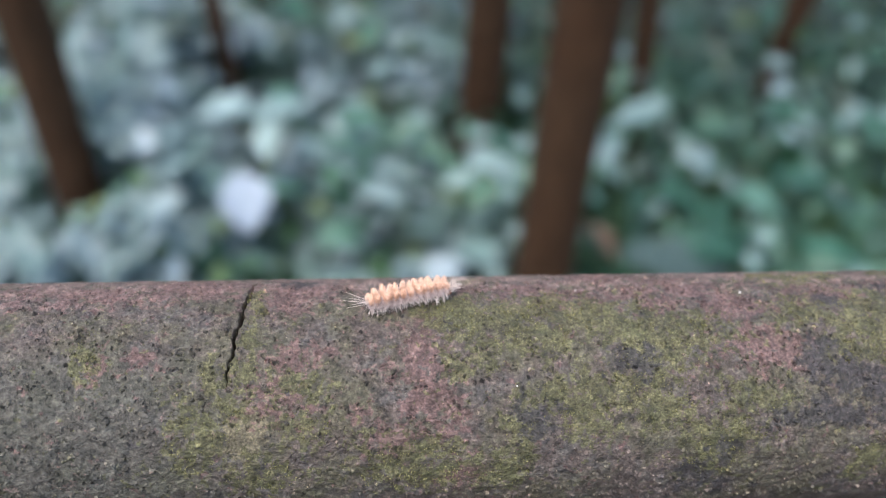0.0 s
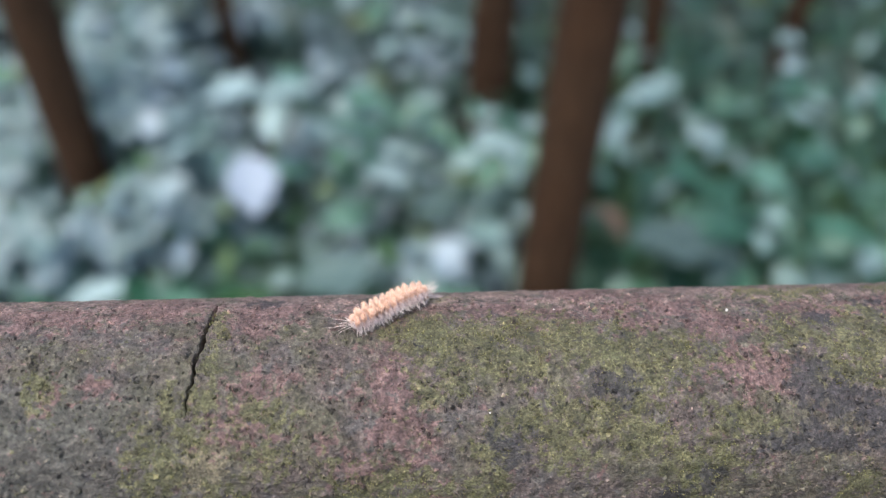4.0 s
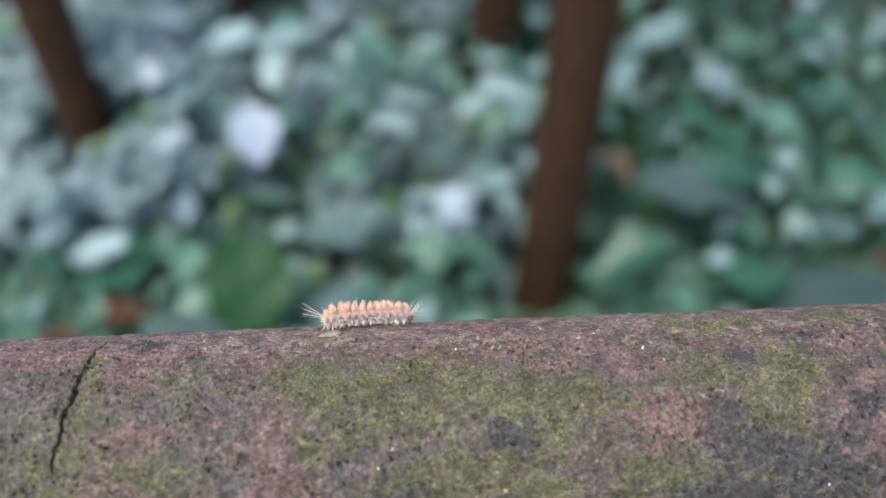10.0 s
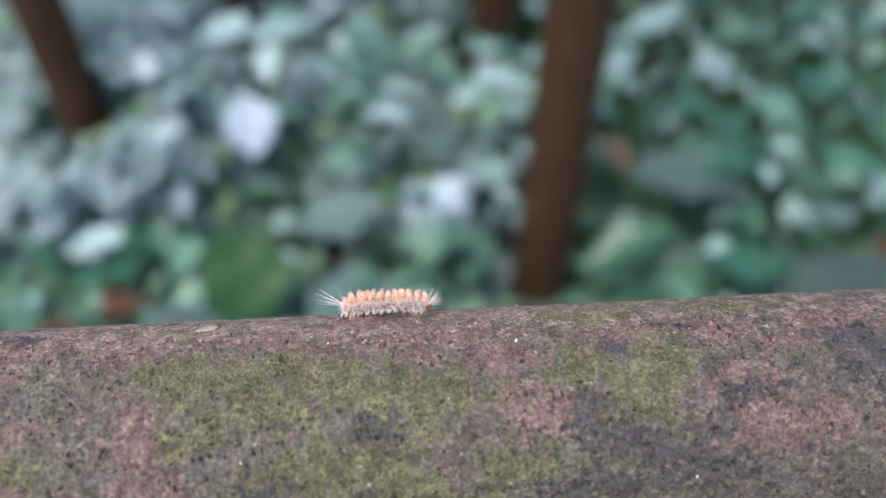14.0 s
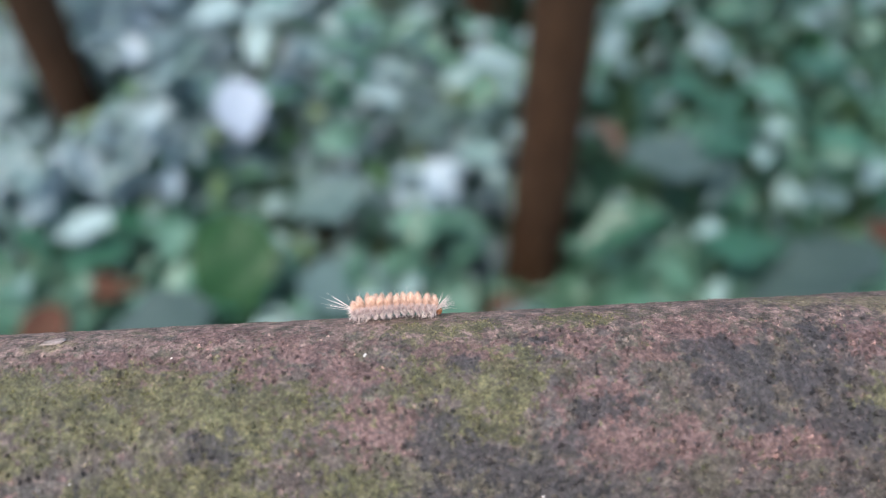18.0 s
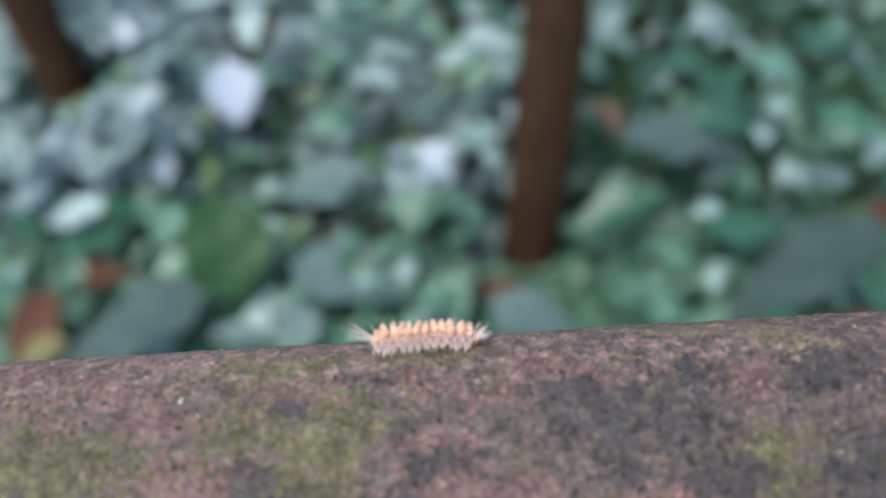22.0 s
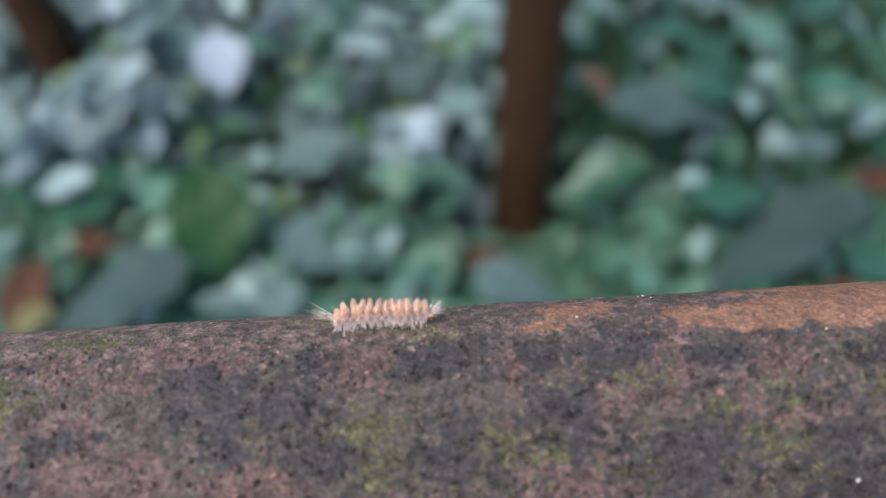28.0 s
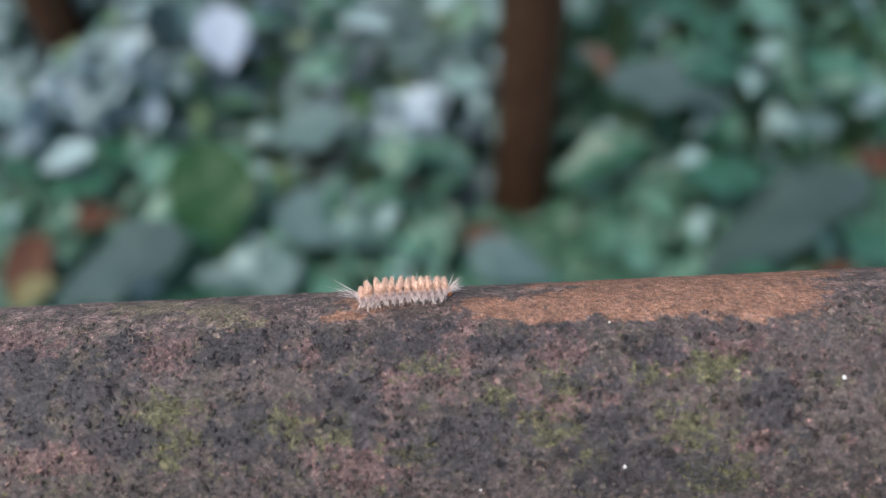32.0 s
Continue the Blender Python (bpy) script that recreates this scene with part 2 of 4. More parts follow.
COVER = cover_material("small_leaves", (0.046, 0.132, 0.084), (0.072, 0.187, 0.124), (0.118, 0.246, 0.185))
# sky sheen on small leaves, painted as a pale bluish base colour
SHEEN_COVER = cover_material("small_sheen_leaves", (0.130, 0.222, 0.196), (0.215, 0.308, 0.322), (0.355, 0.452, 0.510))
# canopy shade over the far cover, put into a darker leaf colour
SHADE_COVER = cover_material("small_shade_leaves", (0.025, 0.055, 0.036), (0.040, 0.083, 0.057), (0.073, 0.120, 0.088))
FRESH_COVER = cover_material("small_fresh_leaves", (0.019, 0.066, 0.022), (0.035, 0.110, 0.038), (0.093, 0.168, 0.050))
STEM = plain_noise_material("green_stem", (0.04, 0.09, 0.03), (0.09, 0.15, 0.05), 40, 0.55)
STRAW = plain_noise_material("yellow_stalk", (0.08, 0.08, 0.03), (0.15, 0.135, 0.055), 40, 0.6)
DRY = plain_noise_material("dry_leaf", (0.11, 0.068, 0.048), (0.24, 0.165, 0.122), 22, 0.8, 0.3, 0.004)
RUST = plain_noise_material("rust_leaf", (0.048, 0.021, 0.012), (0.098, 0.044, 0.026), 22, 0.8, 0.3, 0.004)


def moss_material():
    n = Nodes("moss_tufts")
    tone = n.math("ADD", n.math("MULTIPLY", n.add("NewGeometry").outputs["Random Per Island"], 0.6), n.math("MULTIPLY", n.noise(300, 4), 0.4))
    return n.done(n.ramp(tone, (0.2, (0.060, 0.062, 0.028)), (0.5, (0.145, 0.142, 0.064)), (0.8, (0.280, 0.268, 0.130))), 0.9, 0.15)


MOSS_MAT = moss_material()
GRIT = plain_noise_material("pale_grit", (0.55, 0.53, 0.48), (0.80, 0.78, 0.74), 900, 0.7)
DARK_GRIT = plain_noise_material("dark_grit", (0.015, 0.012, 0.011), (0.05, 0.04, 0.035), 900, 0.7)
HUSK = plain_noise_material("husk", (0.24, 0.19, 0.165), (0.40, 0.33, 0.30), 900, 0.7)
SKIN = plain_noise_material("larva_skin", (0.36, 0.28, 0.29), (0.58, 0.48, 0.48), 1500, 0.5)
PEACH = plain_noise_material("peach_hair", (0.62, 0.40, 0.30), (0.82, 0.59, 0.475), 1400, 0.9, 0.05)
CREAM = plain_noise_material("cream_hair", (0.54, 0.42, 0.40), (0.78, 0.66, 0.64), 1400, 0.9, 0.1)
WHITE_HAIR = plain_noise_material("white_hair", (0.66, 0.55, 0.50), (0.88, 0.78, 0.72), 1400, 0.6, 0.4)
HEAD_MAT = plain_noise_material("larva_head", (0.22, 0.075, 0.028), (0.38, 0.15, 0.055), 2200, 0.3)

# ---- ground ----


def fbm(x, y, seed, octaves=4, gain=0.55):
    """Smooth value noise in about -1 to 1, on arrays."""
    rng = np.random.RandomState(seed)
    total, amp, norm = 0.0, 1.0, 0.0
    for _ in range(octaves):
        g = rng.uniform(-1, 1, (64, 64))
        xi, yi = np.floor(x).astype(int), np.floor(y).astype(int)
        u, v = x - xi, y - yi
        u, v = u * u * (3 - 2 * u), v * v * (3 - 2 * v)
        a, b, c, d = g[xi % 64, yi % 64], g[(xi + 1) % 64, yi % 64], g[xi % 64, (yi + 1) % 64], g[(xi + 1) % 64, (yi + 1) % 64]
        total = total + amp * ((a * (1 - u) + b * u) * (1 - v) + (c * (1 - u) + d * u) * v)
        norm += amp
        amp *= gain
        x, y = x * 2.03 + 17.1, y * 2.03 + 5.3
    return total / norm


def grid_mesh(name, P, smooth=True, wrap=False):
    """A mesh from an array of rows x columns x 3; wrap closes the columns."""
    r, c = P.shape[:2]
    idx = np.arange(r * c).reshape(r, c)
    if wrap:
        idx = np.concatenate([idx, idx[:, :1]], 1)
    quads = np.stack([idx[:-1, :-1], idx[:-1, 1:], idx[1:, 1:], idx[1:, :-1]], -1).reshape(-1, 4)
    me = bpy.data.meshes.new(name)
    me.vertices.add(r * c)
    me.vertices.foreach_set("co", P.reshape(-1).astype(np.float32))
    me.loops.add(quads.size)
    me.loops.foreach_set("vertex_index", quads.reshape(-1).astype(np.int32))
    me.polygons.add(len(quads))
    me.polygons.foreach_set("loop_start", np.arange(0, quads.size, 4, dtype=np.int32))
    if smooth:
        me.polygons.foreach_set("use_smooth", np.ones(len(quads), dtype=bool))
    me.update(calc_edges=True)
    return me


def stretched(lo, hi, fine_lo, fine_hi, step, coarse):
    """Coordinates that are close together between fine_lo and fine_hi and wide apart outside."""
    return np.concatenate([np.linspace(lo, fine_lo, coarse, endpoint=False), np.arange(fine_lo, fine_hi, step), np.linspace(fine_hi, hi, coarse)])


def build_ground():
    xs, ys = stretched(-250, 250, -3, 3.5, 0.05, 14), stretched(-250, 250, -2, 6, 0.05, 14)
    X, Y = np.meshgrid(xs, ys, indexing="ij")
    near = np.exp(-((X / 6) ** 2 + ((Y - 2) / 6) ** 2))
    Z = GROUND - 0.02 + near * 0.02 * fbm(X * 2.2 + 40, Y * 2.2 + 40, 3)
    me = grid_mesh("ground", np.stack([X, Y, Z], -1))
    me.materials.append(SOIL)
    tagged(new("ground", me), "dark brown forest soil under low plants", "ground", kind="structure")


build_ground()

# ---- the handrail ----
# stains on the rail: place along it, place round it from the top towards the near side, half width, half height, all in mm
MOSS_A = [
    (-29.8, 9.7, 2.1, 4.5), (-8.8, 24.0, 5.2, 6.0), (-5.3, 13.1, 2.6, 1.9), (-1.5, 18.1, 2.6, 1.9),
    (-1.1, 12.9, 1.9, 2.4), (0.2, 7.0, 1.3, 4.9), (1.0, -3.0, 1.3, 5.9), (3.2, 33.3, 4.2, 3.5),
    (10.0, 16.1, 4.2, 2.3), (10.4, 24.1, 3.7, 2.4), (31.2, 31.9, 9.8, 4.8), (40.7, -1.7, 6.1, 2.9),
    (42.3, 11.5, 4.4, 2.0), (42.4, 2.9, 5.1, 4.3), (47.7, 34.4, 4.5, 3.9), (50.9, 25.9, 2.7, 5.8),
    (51.6, 1.7, 6.9, 4.2), (54.7, 7.0, 8.9, 3.1), (59.5, -0.4, 11.2, 3.5), (62.1, 18.9, 8.8, 2.5),
    (63.2, 1.7, 6.6, 3.7),
]
MOSS_B = [
    (65.6, 23.2, 5.0, 3.6), (67.0, 2.3, 10.4, 4.1), (69.6, 17.7, 10.7, 3.9), (77.6, 7.7, 7.5, 4.0),
    (77.8, 5.0, 8.1, 3.2), (80.2, 11.2, 7.0, 4.4), (80.5, 5.3, 12.2, 3.9), (80.7, 21.5, 6.2, 3.5),
    (80.8, 9.5, 10.2, 3.2), (81.2, 14.1, 6.3, 4.0), (91.7, 27.9, 6.9, 6.2), (98.6, 19.8, 6.0, 2.8),
    (110.8, -11.0, 6.1, 2.8), (111.4, 1.5, 6.2, 3.6), (113.4, 2.7, 6.2, 2.9), (113.6, -9.4, 5.4, 2.5),
    (119.0, -12.1, 5.7, 2.2), (120.1, 4.3, 6.2, 3.9), (120.3, 10.1, 4.6, 2.5), (121.4, 6.0, 5.7, 2.7),
    (123.7, 33.7, 3.6, 3.7),
]
MOSS_C = [
    (124.0, 11.0, 4.2, 2.0), (127.9, -0.5, 5.2, 2.8), (128.2, 3.6, 4.3, 2.8), (141.7, -12.2, 6.5, 2.2),
    (191.9, 9.2, 4.6, 2.2), (193.4, 14.6, 2.7, 3.2), (193.8, 16.0, 3.6, 2.2), (213.4, 12.5, 4.6, 1.6),
    (222.8, 13.0, 1.8, 1.8), (236.6, 18.1, 2.8, 1.9), (237.6, 2.8, 3.9, 1.6), (251.6, 9.8, 2.2, 1.4),
    (258.7, 14.0, 3.5, 1.8), (262.9, 7.1, 2.0, 1.4), (267.0, 20.8, 2.5, 1.9), (278.5, 5.8, 2.8, 1.3),
    (284.3, 16.2, 4.0, 2.5), (288.5, 24.5, 5.1, 2.6), (289.2, 4.8, 4.9, 1.9),
]
MOSS = MOSS_A + MOSS_B + MOSS_C
DARK_A = [
    (8.5, -12.4, 2.8, 2.4), (55.1, 22.9, 3.1, 4.0), (74.1, 12.8, 2.4, 1.7), (74.6, 12.3, 2.8, 2.0),
    (89.1, 37.0, 5.3, 4.2), (94.1, 31.3, 2.3, 1.7), (111.5, 12.6, 2.6, 4.2), (112.7, 10.9, 3.6, 2.2),
    (113.2, 11.1, 3.3, 2.4), (113.6, 22.8, 10.2, 1.9), (114.7, 15.8, 4.4, 2.5), (116.4, 15.8, 5.6, 2.1),
    (116.7, 15.3, 5.1, 1.1), (117.6, -1.7, 2.3, 0.8), (120.4, 16.6, 4.0, 2.0), (122.4, 17.6, 5.1, 2.6),
    (128.4, 19.8, 7.2, 3.4),
]
DARK_B = [
    (131.5, -6.6, 2.6, 1.0), (133.0, 22.6, 7.2, 2.9), (134.5, 14.2, 1.9, 1.3), (134.5, 14.5, 3.7, 2.3),
    (139.8, 8.4, 2.7, 1.6), (142.6, 8.4, 4.2, 1.2), (160.6, 5.0, 1.9, 1.9), (161.5, 4.1, 1.7, 1.8),
    (163.7, -1.6, 4.4, 2.9), (167.7, 3.2, 4.7, 3.8), (167.8, 6.4, 3.2, 4.4), (168.2, 8.5, 3.7, 2.7),
    (170.0, 11.8, 3.4, 1.6), (170.9, 1.0, 4.9, 1.8), (178.9, 4.7, 4.8, 4.5), (183.3, -3.6, 4.4, 4.0),
    (185.7, 13.6, 5.6, 2.4),
]
DARK_C = [
    (187.7, 13.9, 4.3, 2.4), (202.8, -4.1, 4.0, 3.0), (207.3, -3.9, 5.9, 2.8), (207.3, 12.6, 4.6, 4.0),
    (222.2, -2.9, 3.8, 2.7), (225.9, 8.3, 4.6, 4.6), (237.0, -2.0, 5.3, 3.3), (243.7, 17.8, 7.1, 3.7),
    (250.0, 13.7, 5.1, 2.6), (251.7, -1.1, 5.2, 2.5), (259.7, -4.6, 6.3, 1.0), (264.9, 7.4, 4.6, 1.3),
    (270.5, 14.7, 3.6, 3.4), (272.1, 22.1, 5.6, 3.8), (280.4, 1.7, 3.7, 1.5), (284.4, 23.9, 4.6, 3.5),
    (298.9, 12.1, 2.8, 4.5),
]
DARK = DARK_A + DARK_B + DARK_C
PINK_A = [
    (-45.1, -6.5, 4.4, 2.8), (-33.3, -7.0, 8.9, 2.7), (-27.6, 11.4, 1.4, 2.2), (-19.5, 10.0, 1.9, 1.1),
    (-13.5, -7.2, 6.8, 2.2), (-12.3, -11.6, 7.4, 3.0), (-11.8, -10.2, 6.3, 1.7), (5.9, -4.8, 4.5, 3.8),
    (6.3, 17.6, 4.7, 3.1), (8.3, -7.9, 7.8, 3.7), (8.8, 9.6, 4.8, 2.3), (20.3, 20.8, 2.1, 1.2),
    (27.9, 26.5, 3.9, 2.7), (29.3, -4.8, 5.7, 2.4), (32.6, 9.6, 3.9, 6.5), (34.5, 16.8, 3.9, 4.8),
    (38.7, 22.4, 2.4, 3.7), (41.0, 33.2, 2.9, 2.2),
]
PINK_B = [
    (52.2, -6.6, 10.1, 1.9), (65.2, -2.2, 5.8, 2.4), (66.8, -2.6, 7.1, 3.0), (68.4, -2.5, 4.6, 2.8),
    (71.5, -13.4, 4.9, 2.8), (74.1, -13.8, 5.3, 2.3), (81.5, -4.1, 5.8, 2.9), (81.7, -1.3, 3.9, 2.1),
    (83.6, -1.1, 5.3, 1.4), (85.5, -8.0, 5.5, 2.9), (90.4, 13.3, 1.6, 0.8), (90.9, -5.9, 5.8, 1.5),
    (92.8, -4.8, 4.4, 1.6), (94.9, -0.4, 3.3, 2.7), (97.2, 2.0, 2.7, 1.4), (99.1, 0.5, 3.7, 2.5),
    (100.7, 8.2, 5.9, 2.7), (102.5, 9.7, 2.8, 3.4),
]
PINK_C = [
    (104.9, 9.8, 4.2, 3.1), (114.1, -3.5, 5.3, 1.2), (114.5, -4.4, 4.9, 1.1), (117.9, -3.0, 7.4, 1.9),
    (137.6, 6.2, 3.8, 1.3), (138.6, -5.7, 6.4, 2.0), (139.5, -4.8, 4.4, 2.7), (142.1, 13.3, 7.5, 2.4),
    (143.0, 4.6, 3.4, 1.6), (145.1, 6.5, 2.5, 2.7), (147.6, 16.6, 5.6, 2.5), (151.7, -1.3, 4.4, 1.9),
    (155.2, 14.7, 4.7, 2.2), (158.4, -5.7, 4.2, 3.0), (162.0, -7.3, 5.0, 2.3), (164.8, -4.2, 3.9, 1.3),
    (169.4, 16.6, 4.6, 1.6), (171.7, -4.9, 3.6, 1.4),
]
PINK_D = [
    (177.4, 16.2, 3.7, 1.6), (192.4, -2.2, 2.6, 2.9), (193.3, -3.2, 4.4, 2.6), (196.1, -3.5, 2.6, 1.4),
    (217.9, -1.4, 1.9, 1.5), (218.6, 11.2, 2.2, 0.9), (228.3, 19.8, 6.1, 3.2), (230.5, 16.8, 3.7, 1.6),
    (233.1, 5.6, 2.5, 2.3), (240.8, 0.7, 1.5, 2.1), (245.4, -1.5, 1.5, 4.3), (259.5, 10.2, 3.6, 1.6),
    (261.7, 1.8, 2.9, 3.2), (268.6, 10.6, 2.2, 2.0), (281.0, 3.8, 1.8, 1.1), (294.1, 1.1, 3.7, 1.4),
    (295.6, 18.0, 1.8, 1.9),
]
PINK = PINK_A + PINK_B + PINK_C + PINK_D
ORANGE_A = [
    (224.5, -9.1, 3.9, 1.1), (228.0, -14.8, 4.0, 2.6), (233.7, -15.8, 3.4, 1.9), (250.6, -11.4, 4.3, 1.7),
    (255.1, -9.1, 5.4, 2.1), (262.3, -7.1, 6.4, 1.4), (263.4, -11.9, 6.5, 2.6), (268.1, -8.7, 9.5, 1.7),
    (274.6, -12.5, 12.8, 3.3), (282.5, -20.0, 19.1, 4.4), (284.1, -7.7, 12.6, 2.0), (296.7, -12.4, 15.8, 4.3),
    (299.8, -6.5, 8.3, 2.5), (305.5, -19.8, 14.4, 4.1), (307.0, -8.4, 5.2, 4.2),
]
ORANGE = ORANGE_A
TAN_A = [
    (-0.5, 24.3, 3.6, 4.4), (42.2, -12.6, 2.6, 1.6), (185.3, -16.8, 7.0, 2.5), (197.7, -13.8, 5.1, 2.6),
    (203.7, -9.4, 5.0, 1.5),
]
TAN = TAN_A


def stain_field(rows, X, S, seed):
    """How strongly a stain covers the rail: near 1 inside its uneven outline, 0 outside."""
    wx = X + 3.6 * fbm(X / 6.0 + 200, S / 6.0 + 200, seed, 5, 0.70)
    ws = S + 2.8 * fbm(X / 6.0 + 300, S / 6.0 + 300, seed + 1, 5, 0.70)
    out = np.zeros_like(X)
    for x, s, a, b in rows:
        out = np.maximum(out, np.exp(-0.6 * (((wx - x) / (a + 0.6)) ** 2 + ((ws - s) / (b + 0.6)) ** 2)))
    return out


def crack_depth(X, S):
    """The gaping crack across the rail, in mm below the surface."""
    line = -0.3 - 0.135 * (S + 10) + 0.20 * np.sin(S * 0.9) + 0.12 * np.sin(S * 2.7 + 1)
    width = np.interp(S, [-26, -12, -6, 2, 8, 13, 16], [0.0, 0.06, 0.34, 0.34, 0.26, 0.15, 0.0])
    width = width * (1 + 0.6 * fbm(S / 1.1 + 30, S * 0 + 7, 15, 3))
    line = line + 0.25 * fbm(S / 1.6 + 80, S * 0 + 3, 16, 4)
    return np.where(width > 0.01, 6.0 * np.exp(-((X - line) / np.maximum(width, 0.05)) ** 4) * np.clip(width / 0.2, 0, 1), 0)


def rail_relief(X, S):
    """The lumpy, pitted skin of the rail, in mm over its round."""
    lumps = 0.42 * fbm(X / 2.1 + 90, S / 1.7 + 90, 61, 3, 0.62) + 0.22 * fbm(X / 9 + 90, S / 9 + 90, 62, 3)
    pits = np.clip(fbm(X / 1.5 + 10, S / 1.3 + 40, 64, 2, 0.5) - 0.42, 0, 1) * 1.1
    return (lumps - pits) * (1 - 0.45 * np.clip((-6 - S) / 10, 0, 1))


def add_stain_fields(me, X, S, inner):
    """Write how strongly each stain, and the painted sheen of the top, covers every point into the mesh, for the rail's
    material.
    """
    base = 0.25 * fbm(X / 6 + 10, S / 6 + 10, 71, 4, 0.6)
    wet = 0.25 * fbm(X / 11 + 10, S / 11 + 60, 72, 4, 0.6)
    far = np.clip((X - 100) / 110, 0, 1)
    # top and far side, where sky sheen is painted over the pinkish skin
    top_sheen = np.clip((-S - 1) / 8, 0, 1) * np.clip((44 - S) / 20, 0, 1) * (1 - 0.35 * far)
    orange = stain_field(ORANGE, X, S, 41)
    fields = {
        "moss": stain_field(MOSS, X, S, 11) + 0.04 + 0.6 * wet - 0.5 * orange + 0.10 * far * np.clip(S / 8, 0, 1),
        # besides its patches, dark rises towards the far end, most low on the near side
        "dark": stain_field(DARK, X, S, 21) + 0.03 + 0.6 * base + 0.10 * far - 0.15 * top_sheen - 0.6 * orange + 0.14 * far * np.clip((S - 4) / 10, 0, 1),
        "pink": stain_field(PINK, X, S, 31) + 0.09 - 0.6 * base + 0.12 * far + 0.08 * top_sheen,
        "orange": orange,
        "top_sheen": 0.58 * top_sheen,
        "tan": stain_field(TAN, X, S, 51) + wet * 0.3 + 0.10 * top_sheen,
        "age": far,
        "damp": np.clip((8 - X) / 30, 0, 1) * np.clip((S - 3) / 10, 0, 1),
    }
    for name, field in fields.items():
        at = me.attributes.new(name, "FLOAT", "POINT")
        at.data.foreach_set("value", np.where(inner, field, 0.2).reshape(-1).astype(np.float32))


def build_rail():
    xs = np.concatenate([np.linspace(-1.45, -0.075, 26, endpoint=False), np.arange(-0.075, -0.008, 0.0003), np.arange(-0.008, 0.004, 0.0001), np.arange(0.004, 0.345, 0.0003), np.linspace(0.345, 1.75, 26)])
    ss = stretched(-math.pi * RAIL_R, math.pi * RAIL_R, -0.036, 0.046, 0.0003, 14)[:-1]
    X, S = np.meshgrid(xs * 1000, ss * 1000, indexing="ij")
    moss, dark = stain_field(MOSS, X, S, 11), stain_field(DARK, X, S, 21)
    orange, tan = stain_field(ORANGE, X, S, 41), stain_field(TAN, X, S, 51)
    inner = (X > -80) & (X < 350)
    rough = rail_relief(X, S)
    smooth_skin = np.clip(orange * 1.3 + tan * 0.3, 0, 1)
    lift = rough * (1 - 0.7 * smooth_skin) + 0.10 * moss - 0.05 * dark
    depth = np.where(inner, crack_depth(X, S), 0)
    r = RAIL_R + (np.where(inner, lift, 0) - depth) / 1000
    a = S / 1000 / RAIL_R
    me = grid_mesh("rail", np.stack([X / 1000, -r * np.sin(a), r * np.cos(a)], -1), wrap=True)
    me.materials.append(RAIL)
    add_stain_fields(me, X, S, inner)
    rail = thing_empty("handrail", Matrix.Identity(4), "round weathered handrail with moss, pink and dark stains and a crack", "handrail")
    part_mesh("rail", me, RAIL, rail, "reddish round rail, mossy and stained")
    # posts that carry it, beyond the ends of the stretch that is seen
    for x in (-1.2, 1.5):
        z = np.linspace(GROUND - 0.05, -0.012, 12)
        a = np.linspace(0, 2 * math.pi, 24, endpoint=False)
        Z, A = np.meshgrid(z, a, indexing="ij")
        rr = 0.03 + 0.0015 * np.sin(5 * A + 9 * Z)
        part_mesh("post", grid_mesh("post", np.stack([x + rr * np.cos(A), rr * np.sin(A), Z], -1), wrap=True), RAIL, rail, "stained round post")


build_rail()


def on_rail(x, s, lift=0.0):
    """The pose on the rail's skin: x and s in mm, z outwards, x along the rail."""
    a = s / 1000 / RAIL_R
    r = RAIL_R + lift
    return Matrix.Translation((x / 1000, -r * math.sin(a), r * math.cos(a))) @ Matrix.Rotation(a, 4, "X")


def build_moss():
    rng = np.random.RandomState(5)
    n = 90000
    X, S = rng.uniform(-70, 340, n), rng.uniform(-34, 44, n)
    field = stain_field(MOSS, X, S, 11) + 0.04 + 0.15 * fbm(X / 11 + 10, S / 11 + 60, 72, 4, 0.6)
    field += 0.18 * fbm(X / 0.7, S / 0.7, 81, 2)
    keep = (field > 0.52) & (rng.uniform(0, 1, n) < 0.9)
    X, S = X[keep], S[keep]
    m = len(X)
    a = S / 1000 / RAIL_R
    up = np.stack([np.zeros(m), -np.sin(a), np.cos(a)], 1)
    side = np.stack([np.zeros(m), -np.cos(a), -np.sin(a)], 1)
    along = np.tile([1.0, 0, 0], (m, 1))
    centre = up * RAIL_R + along * (X / 1000)[:, None]
    h, w, turn = rng.uniform(0.00020, 0.00045, m), rng.uniform(0.00010, 0.00022, m), rng.uniform(0, 6.28, m)
    verts = []
    for k in range(3):
        q = turn + k * 2.094
        verts.append(centre + (along * np.cos(q)[:, None] + side * np.sin(q)[:, None]) * w[:, None] - up * 0.0002)
    lean2 = along * rng.normal(0, 0.00012, m)[:, None] + side * rng.normal(0, 0.00012, m)[:, None]
    verts.append(centre + up * h[:, None] + lean2)
    V = np.stack(verts, 1).reshape(-1, 3)
    base = np.arange(m) * 4
    F = np.concatenate([np.stack([base + i, base + j, base + 3], 1) for i, j in ((0, 1), (1, 2), (2, 0))])
    me = bpy.data.meshes.new("moss")
    me.from_pydata(V.tolist(), [], F.tolist())
    me.materials.append(MOSS_MAT)
    tagged(new("moss", me), "short yellow-green moss tufts growing on the rail", "moss", kind="stuff")


build_moss()


